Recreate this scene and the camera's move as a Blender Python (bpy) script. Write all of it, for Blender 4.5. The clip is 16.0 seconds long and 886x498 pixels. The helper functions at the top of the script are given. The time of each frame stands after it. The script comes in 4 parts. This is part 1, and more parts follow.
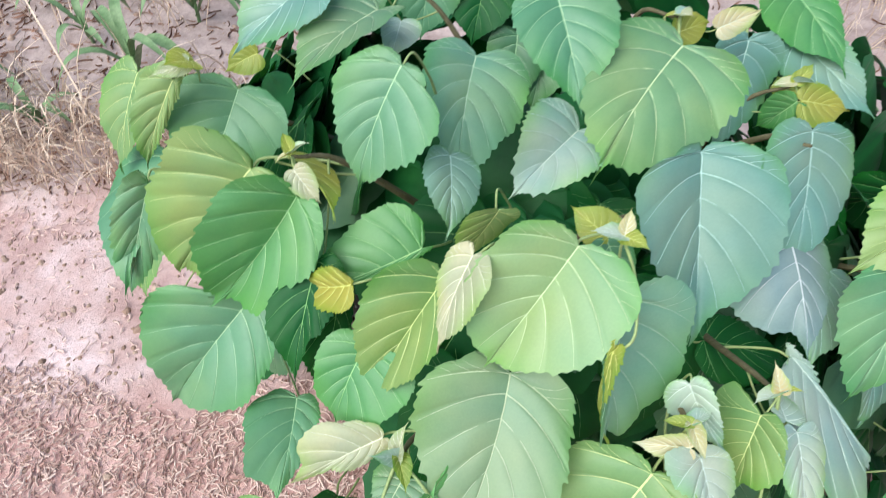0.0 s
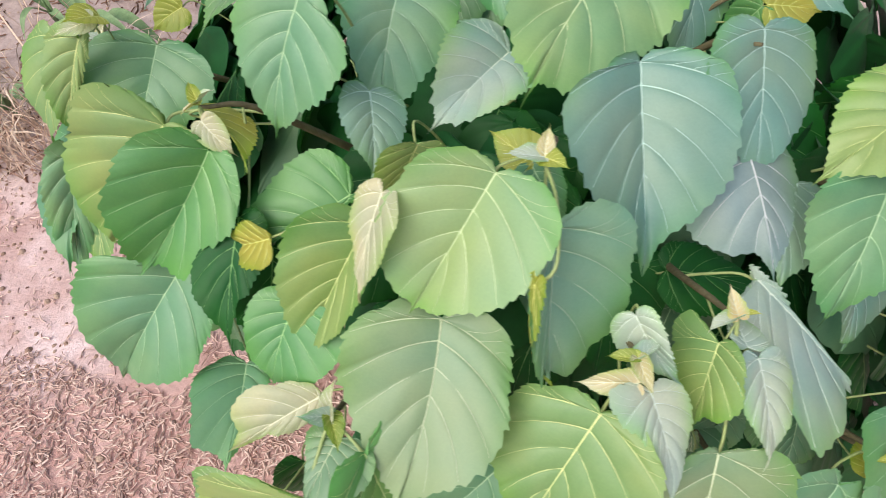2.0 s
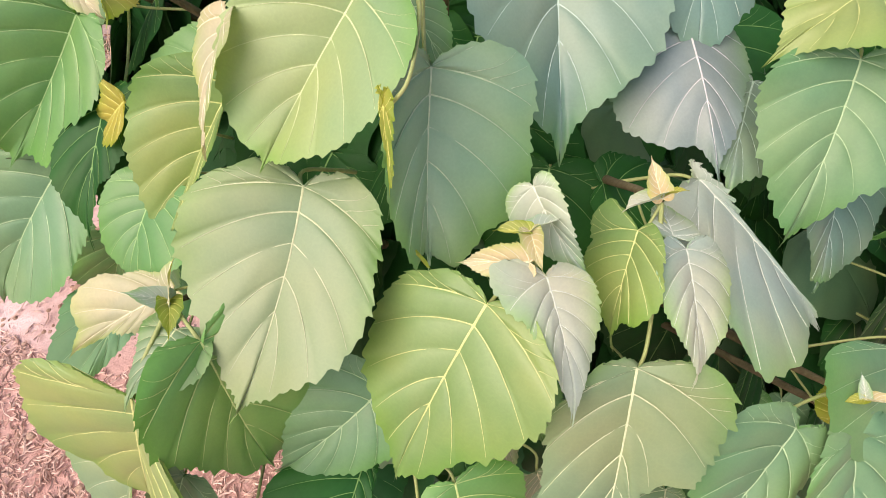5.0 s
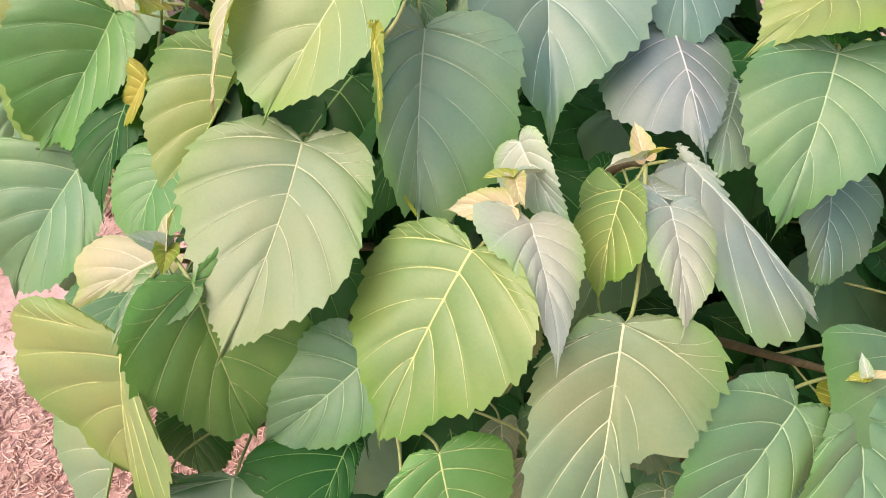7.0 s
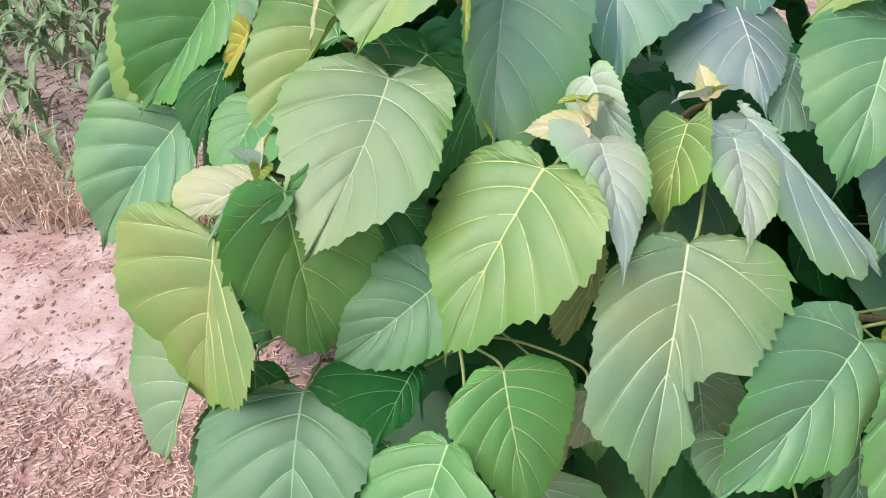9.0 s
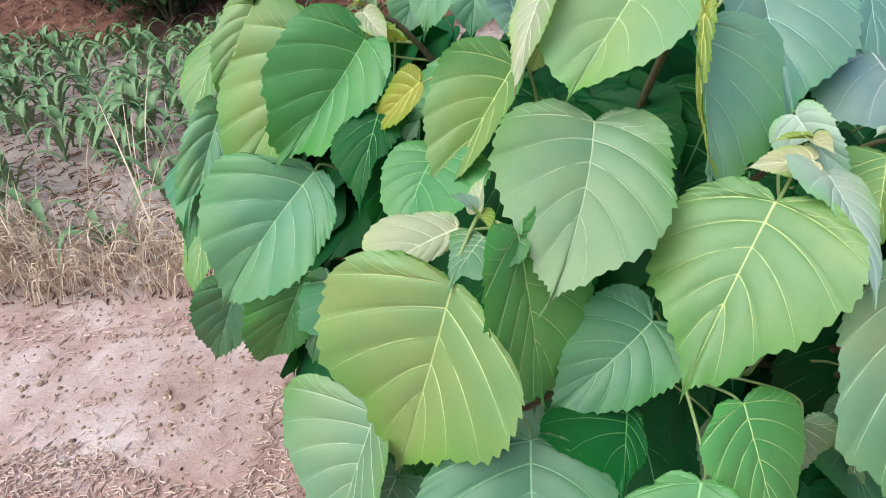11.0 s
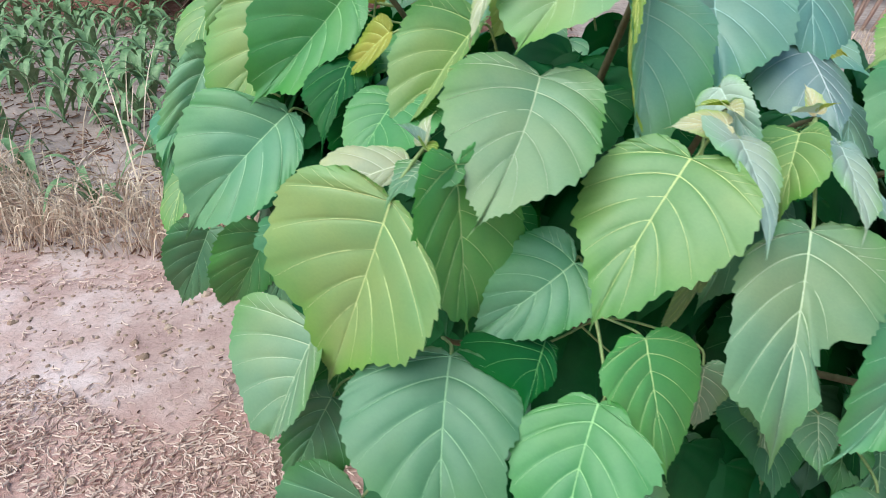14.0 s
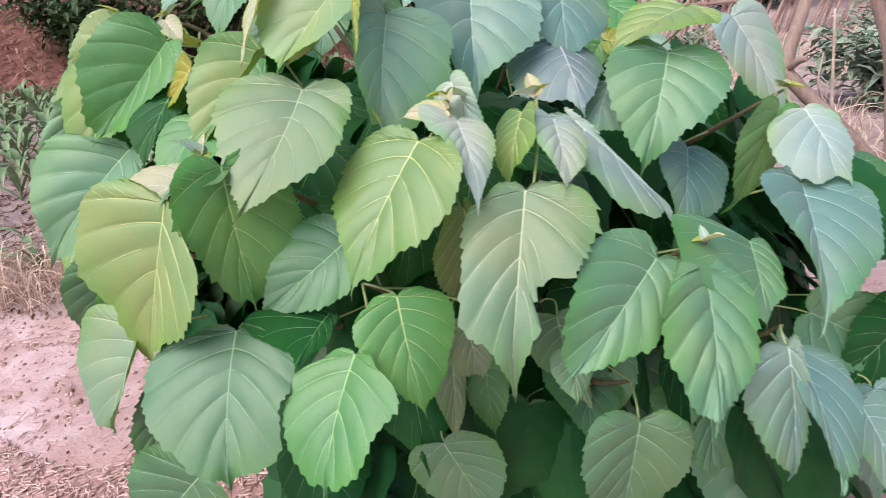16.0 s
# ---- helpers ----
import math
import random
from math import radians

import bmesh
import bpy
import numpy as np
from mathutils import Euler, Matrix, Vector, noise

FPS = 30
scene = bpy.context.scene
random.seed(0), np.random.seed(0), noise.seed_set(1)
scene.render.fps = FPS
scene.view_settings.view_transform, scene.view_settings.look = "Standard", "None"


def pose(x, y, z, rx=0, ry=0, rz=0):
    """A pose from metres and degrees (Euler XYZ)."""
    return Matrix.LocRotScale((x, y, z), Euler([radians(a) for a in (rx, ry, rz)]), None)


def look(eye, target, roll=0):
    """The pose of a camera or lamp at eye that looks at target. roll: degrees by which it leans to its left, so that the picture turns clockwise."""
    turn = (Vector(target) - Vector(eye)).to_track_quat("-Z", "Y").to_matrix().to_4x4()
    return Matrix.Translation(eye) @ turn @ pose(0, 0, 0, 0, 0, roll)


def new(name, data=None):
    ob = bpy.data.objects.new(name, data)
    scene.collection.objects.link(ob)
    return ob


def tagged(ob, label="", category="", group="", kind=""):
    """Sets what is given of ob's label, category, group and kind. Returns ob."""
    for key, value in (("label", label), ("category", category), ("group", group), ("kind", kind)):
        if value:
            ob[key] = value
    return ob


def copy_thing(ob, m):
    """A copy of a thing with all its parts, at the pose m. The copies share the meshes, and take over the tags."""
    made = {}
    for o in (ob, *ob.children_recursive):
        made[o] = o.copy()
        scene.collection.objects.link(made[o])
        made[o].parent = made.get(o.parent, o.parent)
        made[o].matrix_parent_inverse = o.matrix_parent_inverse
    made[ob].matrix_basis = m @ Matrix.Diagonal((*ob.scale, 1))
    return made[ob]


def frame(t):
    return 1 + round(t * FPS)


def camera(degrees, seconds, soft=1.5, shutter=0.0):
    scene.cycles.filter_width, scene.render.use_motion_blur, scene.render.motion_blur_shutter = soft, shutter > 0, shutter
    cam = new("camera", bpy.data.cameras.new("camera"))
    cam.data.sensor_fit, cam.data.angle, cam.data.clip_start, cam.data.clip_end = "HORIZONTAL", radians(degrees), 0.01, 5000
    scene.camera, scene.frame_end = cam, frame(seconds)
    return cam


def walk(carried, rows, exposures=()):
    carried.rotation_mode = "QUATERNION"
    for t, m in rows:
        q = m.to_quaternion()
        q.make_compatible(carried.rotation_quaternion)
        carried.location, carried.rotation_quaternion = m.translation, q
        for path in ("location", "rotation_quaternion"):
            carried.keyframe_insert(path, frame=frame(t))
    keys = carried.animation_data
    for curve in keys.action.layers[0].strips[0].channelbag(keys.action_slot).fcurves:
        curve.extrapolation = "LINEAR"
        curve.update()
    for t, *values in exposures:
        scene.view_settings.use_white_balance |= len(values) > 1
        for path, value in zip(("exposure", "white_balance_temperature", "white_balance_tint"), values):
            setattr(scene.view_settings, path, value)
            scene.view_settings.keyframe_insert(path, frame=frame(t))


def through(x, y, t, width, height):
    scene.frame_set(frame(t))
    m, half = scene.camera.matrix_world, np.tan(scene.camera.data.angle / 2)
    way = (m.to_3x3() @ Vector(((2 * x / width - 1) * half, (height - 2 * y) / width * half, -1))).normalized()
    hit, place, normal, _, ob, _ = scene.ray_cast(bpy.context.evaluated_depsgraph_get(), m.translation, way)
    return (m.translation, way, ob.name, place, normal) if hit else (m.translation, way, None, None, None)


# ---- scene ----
cam = camera(68.9, 16.0, soft=0.75, shutter=0.5)
METRES, EYE, TILT, LEAN, TURN = 1.4, 1.44, -52.0, 0.0, 0.0
ROWS = [
    (0.0, 0.0, 0.0, 0.0, 0.0, 0.0, -0.0),
    (0.5, -0.0107, 0.0176, -0.0101, 0.85, -2.11, -1.46),
    (1.0, -0.0093, 0.0213, -0.0159, 1.71, -2.82, -0.7),
    (1.5, 0.0212, 0.034, -0.0144, 0.48, -3.43, 3.46),
    (2.0, 0.0657, 0.0369, -0.02, 1.48, -3.1, 4.63),
    (2.5, 0.1159, 0.0304, -0.0409, 1.76, -2.84, 4.7),
    (3.0, 0.1503, 0.0465, -0.0682, 2.17, -2.89, 4.82),
    (3.5, 0.1554, 0.0624, -0.089, 2.71, -2.15, 3.47),
    (4.0, 0.1483, 0.0793, -0.105, 3.3, -1.34, 2.88),
    (6.5, 0.1464, 0.1158, -0.1989, 4.27, 8.6, 1.49),
    (7.0, 0.1641, 0.1096, -0.2257, 5.59, 11.27, 0.64),
    (7.5, 0.1673, 0.1124, -0.249, 6.82, 12.97, -1.67),
    (8.0, 0.1687, 0.109, -0.2755, 8.61, 14.96, -2.96),
    (8.5, 0.1628, 0.1061, -0.3005, 9.47, 15.82, -3.07),
    (9.0, 0.146, 0.1059, -0.3165, 8.31, 17.27, -2.73),
    (9.5, 0.1005, 0.1038, -0.318, 6.75, 17.66, -0.65),
    (10.0, 0.0364, 0.0976, -0.3213, 5.9, 18.67, 2.2),
    (12.5, -0.0535, 0.0823, -0.3359, -1.66, 26.04, 0.77),
    (13.0, -0.0513, 0.0834, -0.3551, -2.86, 25.57, 0.36),
    (13.5, -0.0349, 0.0805, -0.3797, -0.43, 23.68, -1.86),
    (14.0, 0.0024, 0.0817, -0.3948, 0.97, 23.63, -3.45),
    (14.5, 0.0483, 0.0785, -0.4122, 2.16, 23.57, -2.12),
    (15.0, 0.1139, 0.064, -0.4411, 2.96, 23.89, 0.14),
    (15.5, 0.149, 0.0526, -0.4557, 3.8, 26.36, 1.01),
    (16.0, 0.1806, 0.0408, -0.4687, 3.66, 27.37, 2.25),
]
SKY, SUN = 0.142, 3.05
EXPOSURES = [(0.0, 0.17, 5990, -1), (0.5, 0.12, 5990, -3), (1.0, 0.10, 5990, -9), (1.5, 0.08, 6040, -6), (2.0, 0.01, 6640, 6), (2.5, 0.01, 7140, 14), (3.0, -0.02, 7540, 17), (4.0, 0.16, 7640, 20), (6.5, 0.17, 7640, 20), (7.5, 0.19, 7640, 24), (8.5, 0.14, 6670, 11), (9.0, 0.10, 6520, 6), (9.5, 0.14, 6570, 13), (10.0, -0.04, 6170, -7), (12.5, -0.06, 5970, -5), (13.0, -0.04, 6020, 1), (14.0, -0.06, 5770, -10), (14.5, -0.06, 5770, -11), (15.0, -0.02, 5970, -2), (16.0, 0.08, 6270, 15)]
walk(cam, [(t, pose(0, 0, EYE, TILT, LEAN, TURN) @ pose(METRES * x, METRES * y, METRES * z, 90 + pitch, roll, yaw)) for t, x, y, z, yaw, pitch, roll in ROWS], EXPOSURES)

# ---- world and light ----
world = bpy.data.worlds.new("sky")
scene.world = world
world.use_nodes = True
_nt = world.node_tree
_sky = _nt.nodes.new("ShaderNodeTexSky")
_sky.sky_type, _sky.sun_disc = "NISHITA", False
_sky.sun_elevation, _sky.sun_rotation = radians(55), radians(227)
_sky.air_density, _sky.dust_density, _sky.ozone_density = 1.0, 3.0, 1.0
_nt.links.new(_sky.outputs[0], _nt.nodes["Background"].inputs[0])
_nt.nodes["Background"].inputs[1].default_value = SKY
sun = new("sun", bpy.data.lights.new("sun", "SUN"))
sun.data.energy, sun.data.angle, sun.data.color = SUN, radians(60), (1.0, 0.93, 0.84)
sun.matrix_world = look((-0.74, -0.69, 1.45), (0, 0, 0))


# ---- materials ----
def material(name):
    mat = bpy.data.materials.new(name)
    mat.use_nodes = True
    nodes, links = mat.node_tree.nodes, mat.node_tree.links
    return mat, nodes, links, nodes["Principled BSDF"]


def node(nodes, kind, **inputs):
    made = nodes.new(kind)
    for key, value in inputs.items():
        made.inputs[key.replace("_", " ")].default_value = value
    return made


def ramp(nodes, links, source, stops):
    made = nodes.new("ShaderNodeValToRGB")
    el = made.color_ramp.elements
    while len(el) < len(stops):
        el.new(0.5)
    for e, (at, colour) in zip(el, stops):
        e.position, e.color = at, (*colour, 1)
    links.new(source, made.inputs[0])
    return made.outputs[0]


def mixed(nodes, links, a, b, factor, blend="MIX"):
    made = nodes.new("ShaderNodeMix")
    made.data_type, made.blend_type = "RGBA", blend
    for socket, value in ((made.inputs[0], factor), (made.inputs[6], a), (made.inputs[7], b)):
        if isinstance(value, (int, float)):
            socket.default_value = value
        elif isinstance(value, tuple):
            socket.default_value = (*value, 1)
        else:
            links.new(value, socket)
    return made.outputs[2]


def leaf_material(name, young, old, rough=0.52, sheen=0.95, through=0.16):
    """A living leaf: blotches, fine cells between the veinlets, a soft waxy gloss and some light through the blade."""
    mat, nodes, links, bsdf = material(name)
    co = nodes.new("ShaderNodeTexCoord").outputs["Object"]
    info = nodes.new("ShaderNodeObjectInfo")
    blotch = node(nodes, "ShaderNodeTexNoise", Scale=14.0, Detail=4.0, Roughness=0.6)
    links.new(co, blotch.inputs["Vector"])
    cells = node(nodes, "ShaderNodeTexVoronoi", Scale=170.0)
    cells.feature = "DISTANCE_TO_EDGE"
    links.new(co, cells.inputs["Vector"])
    fine = node(nodes, "ShaderNodeTexNoise", Scale=420.0, Detail=2.0)
    links.new(co, fine.inputs["Vector"])
    add = nodes.new("ShaderNodeMath")
    add.operation = "MULTIPLY_ADD"
    links.new(info.outputs["Random"], add.inputs[0])
    add.inputs[1].default_value = 0.35
    links.new(blotch.outputs["Fac"], add.inputs[2])
    base = ramp(nodes, links, add.outputs[0], [(0.38, old), (0.80, young)])
    net = ramp(nodes, links, cells.outputs["Distance"], [(0.0, (1.12, 1.10, 1.05)), (0.10, (0.96, 0.97, 0.96))])
    base = mixed(nodes, links, base, net, 0.25, "MULTIPLY")
    grain = ramp(nodes, links, fine.outputs["Fac"], [(0.3, (0.94, 0.94, 0.94)), (0.7, (1.04, 1.04, 1.04))])
    base = mixed(nodes, links, base, grain, 0.5, "MULTIPLY")
    patch = node(nodes, "ShaderNodeTexNoise", Scale=9.0, Detail=2.0)
    shift = nodes.new("ShaderNodeVectorMath")
    shift.operation = "ADD"
    links.new(co, shift.inputs[0])
    links.new(info.outputs["Random"], shift.inputs[1])
    links.new(shift.outputs[0], patch.inputs["Vector"])
    # the margin is a fuller green than the middle of the blade
    margin = nodes.new("ShaderNodeAttribute")
    margin.attribute_name = "margin"
    base = mixed(nodes, links, base, ramp(nodes, links, margin.outputs["Fac"], [(0.0, (1.10, 1.03, 1.18)), (1.0, (0.72, 0.98, 0.50))]), 1.0, "MULTIPLY")
    tint = ramp(nodes, links, patch.outputs["Fac"], [(0.40, (0.84, 0.96, 0.86)), (0.68, (1.34, 1.12, 0.82))])
    base = mixed(nodes, links, base, tint, 0.75, "MULTIPLY")
    links.new(base, bsdf.inputs["Base Color"])
    bsdf.inputs["Roughness"].default_value = rough
    bsdf.inputs["Specular IOR Level"].default_value = sheen
    bsdf.inputs["Sheen Weight"].default_value = 0.05
    bsdf.inputs["Sheen Tint"].default_value = (0.80, 0.92, 1.0, 1)
    bsdf.inputs["Sheen Roughness"].default_value = 0.45
    height = nodes.new("ShaderNodeMath")
    height.operation = "MULTIPLY_ADD"
    links.new(cells.outputs["Distance"], height.inputs[0])
    height.inputs[1].default_value = 0.6
    links.new(fine.outputs["Fac"], height.inputs[2])
    bump = node(nodes, "ShaderNodeBump", Strength=0.05, Distance=0.002)
    links.new(height.outputs[0], bump.inputs["Height"])
    links.new(bump.outputs[0], bsdf.inputs["Normal"])
    back = nodes.new("ShaderNodeBsdfTranslucent")
    links.new(mixed(nodes, links, base, (1.15, 1.2, 0.30), 1.0, "MULTIPLY"), back.inputs["Color"])
    blend = nodes.new("ShaderNodeMixShader")
    blend.inputs[0].default_value = through
    links.new(bsdf.outputs[0], blend.inputs[1])
    links.new(back.outputs[0], blend.inputs[2])
    links.new(blend.outputs[0], nodes["Material Output"].inputs["Surface"])
    return mat


def plain_material(name, dark, light, scale=30.0, rough=0.8, bump=0.4, depth=0.003, stretch=(1, 1, 1), gloss=0.3):
    """A rough natural surface with grain at two scales."""
    mat, nodes, links, bsdf = material(name)
    co = nodes.new("ShaderNodeTexCoord").outputs["Object"]
    mp = nodes.new("ShaderNodeMapping")
    mp.inputs["Scale"].default_value = stretch
    links.new(co, mp.inputs["Vector"])
    a = node(nodes, "ShaderNodeTexNoise", Scale=scale, Detail=6.0, Roughness=0.65)
    b = node(nodes, "ShaderNodeTexNoise", Scale=scale * 7, Detail=3.0)
    links.new(mp.outputs[0], a.inputs["Vector"])
    links.new(mp.outputs[0], b.inputs["Vector"])
    geo = nodes.new("ShaderNodeNewGeometry")
    add = nodes.new("ShaderNodeMath")
    add.operation = "MULTIPLY_ADD"
    links.new(geo.outputs["Random Per Island"], add.inputs[0])
    add.inputs[1].default_value = 0.5
    links.new(a.outputs["Fac"], add.inputs[2])
    sub = nodes.new("ShaderNodeMath")
    sub.operation = "SUBTRACT"
    links.new(add.outputs[0], sub.inputs[0])
    sub.inputs[1].default_value = 0.25
    base = ramp(nodes, links, sub.outputs[0], [(0.25, dark), (0.75, light)])
    grain = ramp(nodes, links, b.outputs["Fac"], [(0.3, (0.8, 0.8, 0.8)), (0.7, (1.1, 1.1, 1.1))])
    links.new(mixed(nodes, links, base, grain, 0.8, "MULTIPLY"), bsdf.inputs["Base Color"])
    bsdf.inputs["Roughness"].default_value = rough
    bsdf.inputs["Specular IOR Level"].default_value = gloss
    bp = node(nodes, "ShaderNodeBump", Strength=bump, Distance=depth)
    links.new(b.outputs["Fac"], bp.inputs["Height"])
    links.new(bp.outputs[0], bsdf.inputs["Normal"])
    return mat


LEAF = {
    "young": leaf_material("leaf_young", (0.232, 0.362, 0.128), (0.158, 0.302, 0.096)),
    "mid": leaf_material("leaf_mature", (0.113, 0.315, 0.099), (0.065, 0.244, 0.072)),
    "fresh": leaf_material("leaf_fresh_green", (0.150, 0.375, 0.100), (0.100, 0.308, 0.075)),
    # young green paled by a haze of sky sheen, mixed into the colour
    "light": leaf_material("leaf_light_green_hazed", (0.235, 0.395, 0.190), (0.175, 0.335, 0.150)),
    "soft": leaf_material("leaf_soft_green", (0.140, 0.318, 0.170), (0.087, 0.254, 0.129)),
    # deep green, darkened further: shade of the crown's gaps put into the colour
    "deep": leaf_material("leaf_deep_shaded", (0.019, 0.125, 0.032), (0.010, 0.076, 0.019), 0.5, 0.25),
    # a duller, shaded copy of the mature green
    "shade": leaf_material("leaf_shaded_grey", (0.104, 0.244, 0.120), (0.060, 0.182, 0.085)),
    # greyed and paled: the sheen on these blades is part of the colour
    "pale": leaf_material("leaf_greyed_by_sheen", (0.203, 0.325, 0.185), (0.143, 0.275, 0.145)),
    # the blue cast is reflected sky, given as base colour
    "blue": leaf_material("leaf_sky_sheen", (0.193, 0.357, 0.308), (0.144, 0.299, 0.254), 0.50, 1.0),
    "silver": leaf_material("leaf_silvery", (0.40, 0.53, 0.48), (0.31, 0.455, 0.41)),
    # lightened and blued: a gleam of sky painted into the green
    "mist": leaf_material("leaf_sky_misted", (0.210, 0.395, 0.275), (0.155, 0.33, 0.215)),
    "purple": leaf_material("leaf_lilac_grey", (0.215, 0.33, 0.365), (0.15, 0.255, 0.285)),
    "lime": leaf_material("leaf_lime", (0.40, 0.44, 0.09), (0.28, 0.37, 0.06), through=0.40),
    "cream": leaf_material("leaf_unfolding", (0.60, 0.58, 0.42), (0.47, 0.48, 0.31), through=0.3),
}
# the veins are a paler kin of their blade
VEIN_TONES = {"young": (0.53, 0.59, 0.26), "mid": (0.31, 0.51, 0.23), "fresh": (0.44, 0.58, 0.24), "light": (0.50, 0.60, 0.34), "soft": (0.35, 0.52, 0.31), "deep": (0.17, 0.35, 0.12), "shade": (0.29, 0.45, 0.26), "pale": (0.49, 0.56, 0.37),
              "mist": (0.38, 0.52, 0.36), "blue": (0.45, 0.62, 0.55), "silver": (0.58, 0.66, 0.57), "purple": (0.50, 0.53, 0.55), "lime": (0.60, 0.63, 0.19), "cream": (0.72, 0.72, 0.52)}
VEIN = {tone: plain_material("vein_" + tone, tuple(1.05 * v for v in colour), tuple(min(0.85, 1.22 * v) for v in colour), 60, 0.5, 0.1) for tone, colour in VEIN_TONES.items()}
PETIOLE = plain_material("petiole_skin", (0.27, 0.37, 0.14), (0.42, 0.48, 0.22), 50, 0.5, 0.2)
BARK = plain_material("green_brown_bark", (0.10, 0.09, 0.05), (0.20, 0.17, 0.10), 40, 0.85, 0.6, 0.004, (1, 1, 0.25))
DEADWOOD = plain_material("weathered_wood", (0.24, 0.16, 0.13), (0.46, 0.34, 0.29), 18, 0.85, 0.7, 0.006, (1, 1, 0.2))
STRAW = plain_material("dry_straw", (0.47, 0.30, 0.26), (0.84, 0.635, 0.58), 20, 0.8, 0.2)
HAY = plain_material("dry_grass_stalks", (0.50, 0.36, 0.28), (0.90, 0.72, 0.59), 20, 0.75, 0.2)
CLOD = plain_material("clay_clods", (0.34, 0.22, 0.17), (0.55, 0.40, 0.33), 30, 0.95, 0.8, 0.004)
REED = plain_material("dry_reed", (0.390, 0.231, 0.192), (0.640, 0.435, 0.371), 18, 0.8, 0.3, 0.004, (1, 1, 0.2))
LITTER = plain_material("red_brown_leaf_litter", (0.10, 0.045, 0.03), (0.34, 0.19, 0.14), 20, 0.85, 0.3)
BANK_STRAW = plain_material("red_brown_straw", (0.15, 0.065, 0.05), (0.50, 0.29, 0.24), 20, 0.85, 0.3)
MAIZE = plain_material("maize_blade", (0.075, 0.165, 0.055), (0.27, 0.38, 0.19), 25, 0.5, 0.2, 0.002, (1, 1, 1), 0.5)
THICKET = plain_material("thicket_leaf", (0.02, 0.05, 0.015), (0.07, 0.13, 0.04), 25, 0.6, 0.2)
GREYBUSH = plain_material("grey_green_leaf", (0.15, 0.21, 0.14), (0.40, 0.48, 0.36), 25, 0.55, 0.2)


def soil_material():
    """Trodden clay: pale where it is bare, greyer in the field, red-brown on the bank."""
    mat, nodes, links, bsdf = material("trodden_clay")
    co = nodes.new("ShaderNodeTexCoord").outputs["Object"]
    parts = nodes.new("ShaderNodeSeparateXYZ")
    links.new(co, parts.inputs[0])
    warp = node(nodes, "ShaderNodeTexNoise", Scale=2.3, Detail=5.0)
    mid = node(nodes, "ShaderNodeTexNoise", Scale=11.0, Detail=8.0, Roughness=0.7)
    fine = node(nodes, "ShaderNodeTexNoise", Scale=120.0, Detail=5.0, Roughness=0.7)
    patches = node(nodes, "ShaderNodeTexNoise", Scale=4.5, Detail=9.0, Roughness=0.62)
    for n in (warp, mid, fine, patches):
        links.new(co, n.inputs["Vector"])
    bare = ramp(nodes, links, patches.outputs["Fac"], [(0.30, (0.44, 0.275, 0.265)), (0.46, (0.61, 0.415, 0.405)), (0.62, (0.78, 0.605, 0.625))])
    field = ramp(nodes, links, mid.outputs["Fac"], [(0.32, (0.36, 0.27, 0.26)), (0.70, (0.66, 0.525, 0.52))])
    bank = ramp(nodes, links, mid.outputs["Fac"], [(0.32, (0.131, 0.057, 0.045)), (0.70, (0.328, 0.160, 0.130))])
    litter = ramp(nodes, links, mid.outputs["Fac"], [(0.32, (0.46, 0.265, 0.245)), (0.70, (0.74, 0.50, 0.485))])
    def edge(socket, at, width, wobble):
        s = nodes.new("ShaderNodeMath")
        s.operation = "MULTIPLY_ADD"
        links.new(warp.outputs["Fac"], s.inputs[0])
        s.inputs[1].default_value = wobble
        links.new(socket, s.inputs[2])
        m = nodes.new("ShaderNodeMapRange")
        m.interpolation_type = "SMOOTHSTEP"
        m.inputs["From Min"].default_value = at - width + wobble / 2
        m.inputs["From Max"].default_value = at + width + wobble / 2
        links.new(s.outputs[0], m.inputs["Value"])
        return m.outputs[0]
    col = mixed(nodes, links, litter, bare, edge(parts.outputs[1], 0.68, 0.08, 0.5))
    col = mixed(nodes, links, col, field, edge(parts.outputs[1], 1.35, 0.10, 0.35))
    side = nodes.new("ShaderNodeMath")
    side.operation = "SUBTRACT"
    side.inputs[0].default_value = 1.0
    links.new(edge(parts.outputs[0], 0.6, 0.4, 0.5), side.inputs[1])
    there = nodes.new("ShaderNodeMath")
    there.operation = "MULTIPLY"
    links.new(side.outputs[0], there.inputs[0])
    links.new(edge(parts.outputs[1], 5.1, 0.2, 0.5), there.inputs[1])
    col = mixed(nodes, links, col, bank, there.outputs[0])
    wide = node(nodes, "ShaderNodeTexNoise", Scale=0.55, Detail=4.0, Roughness=0.6)
    links.new(co, wide.inputs["Vector"])
    col = mixed(nodes, links, col, ramp(nodes, links, wide.outputs["Fac"], [(0.34, (0.80, 0.78, 0.76)), (0.64, (1.08, 1.08, 1.08))]), 0.9, "MULTIPLY")
    grain = ramp(nodes, links, fine.outputs["Fac"], [(0.34, (0.55, 0.52, 0.50)), (0.52, (1.03, 1.03, 1.03))])
    col = mixed(nodes, links, col, grain, 0.38, "MULTIPLY")
    links.new(col, bsdf.inputs["Base Color"])
    bsdf.inputs["Roughness"].default_value = 0.95
    bsdf.inputs["Specular IOR Level"].default_value = 0.15
    h = nodes.new("ShaderNodeMath")
    h.operation = "MULTIPLY_ADD"
    links.new(mid.outputs["Fac"], h.inputs[0])
    h.inputs[1].default_value = 2.0
    links.new(fine.outputs["Fac"], h.inputs[2])
    bp = node(nodes, "ShaderNodeBump", Strength=0.45, Distance=0.012)
    links.new(h.outputs[0], bp.inputs["Height"])
    links.new(bp.outputs[0], bsdf.inputs["Normal"])
    return mat


SOIL = soil_material()


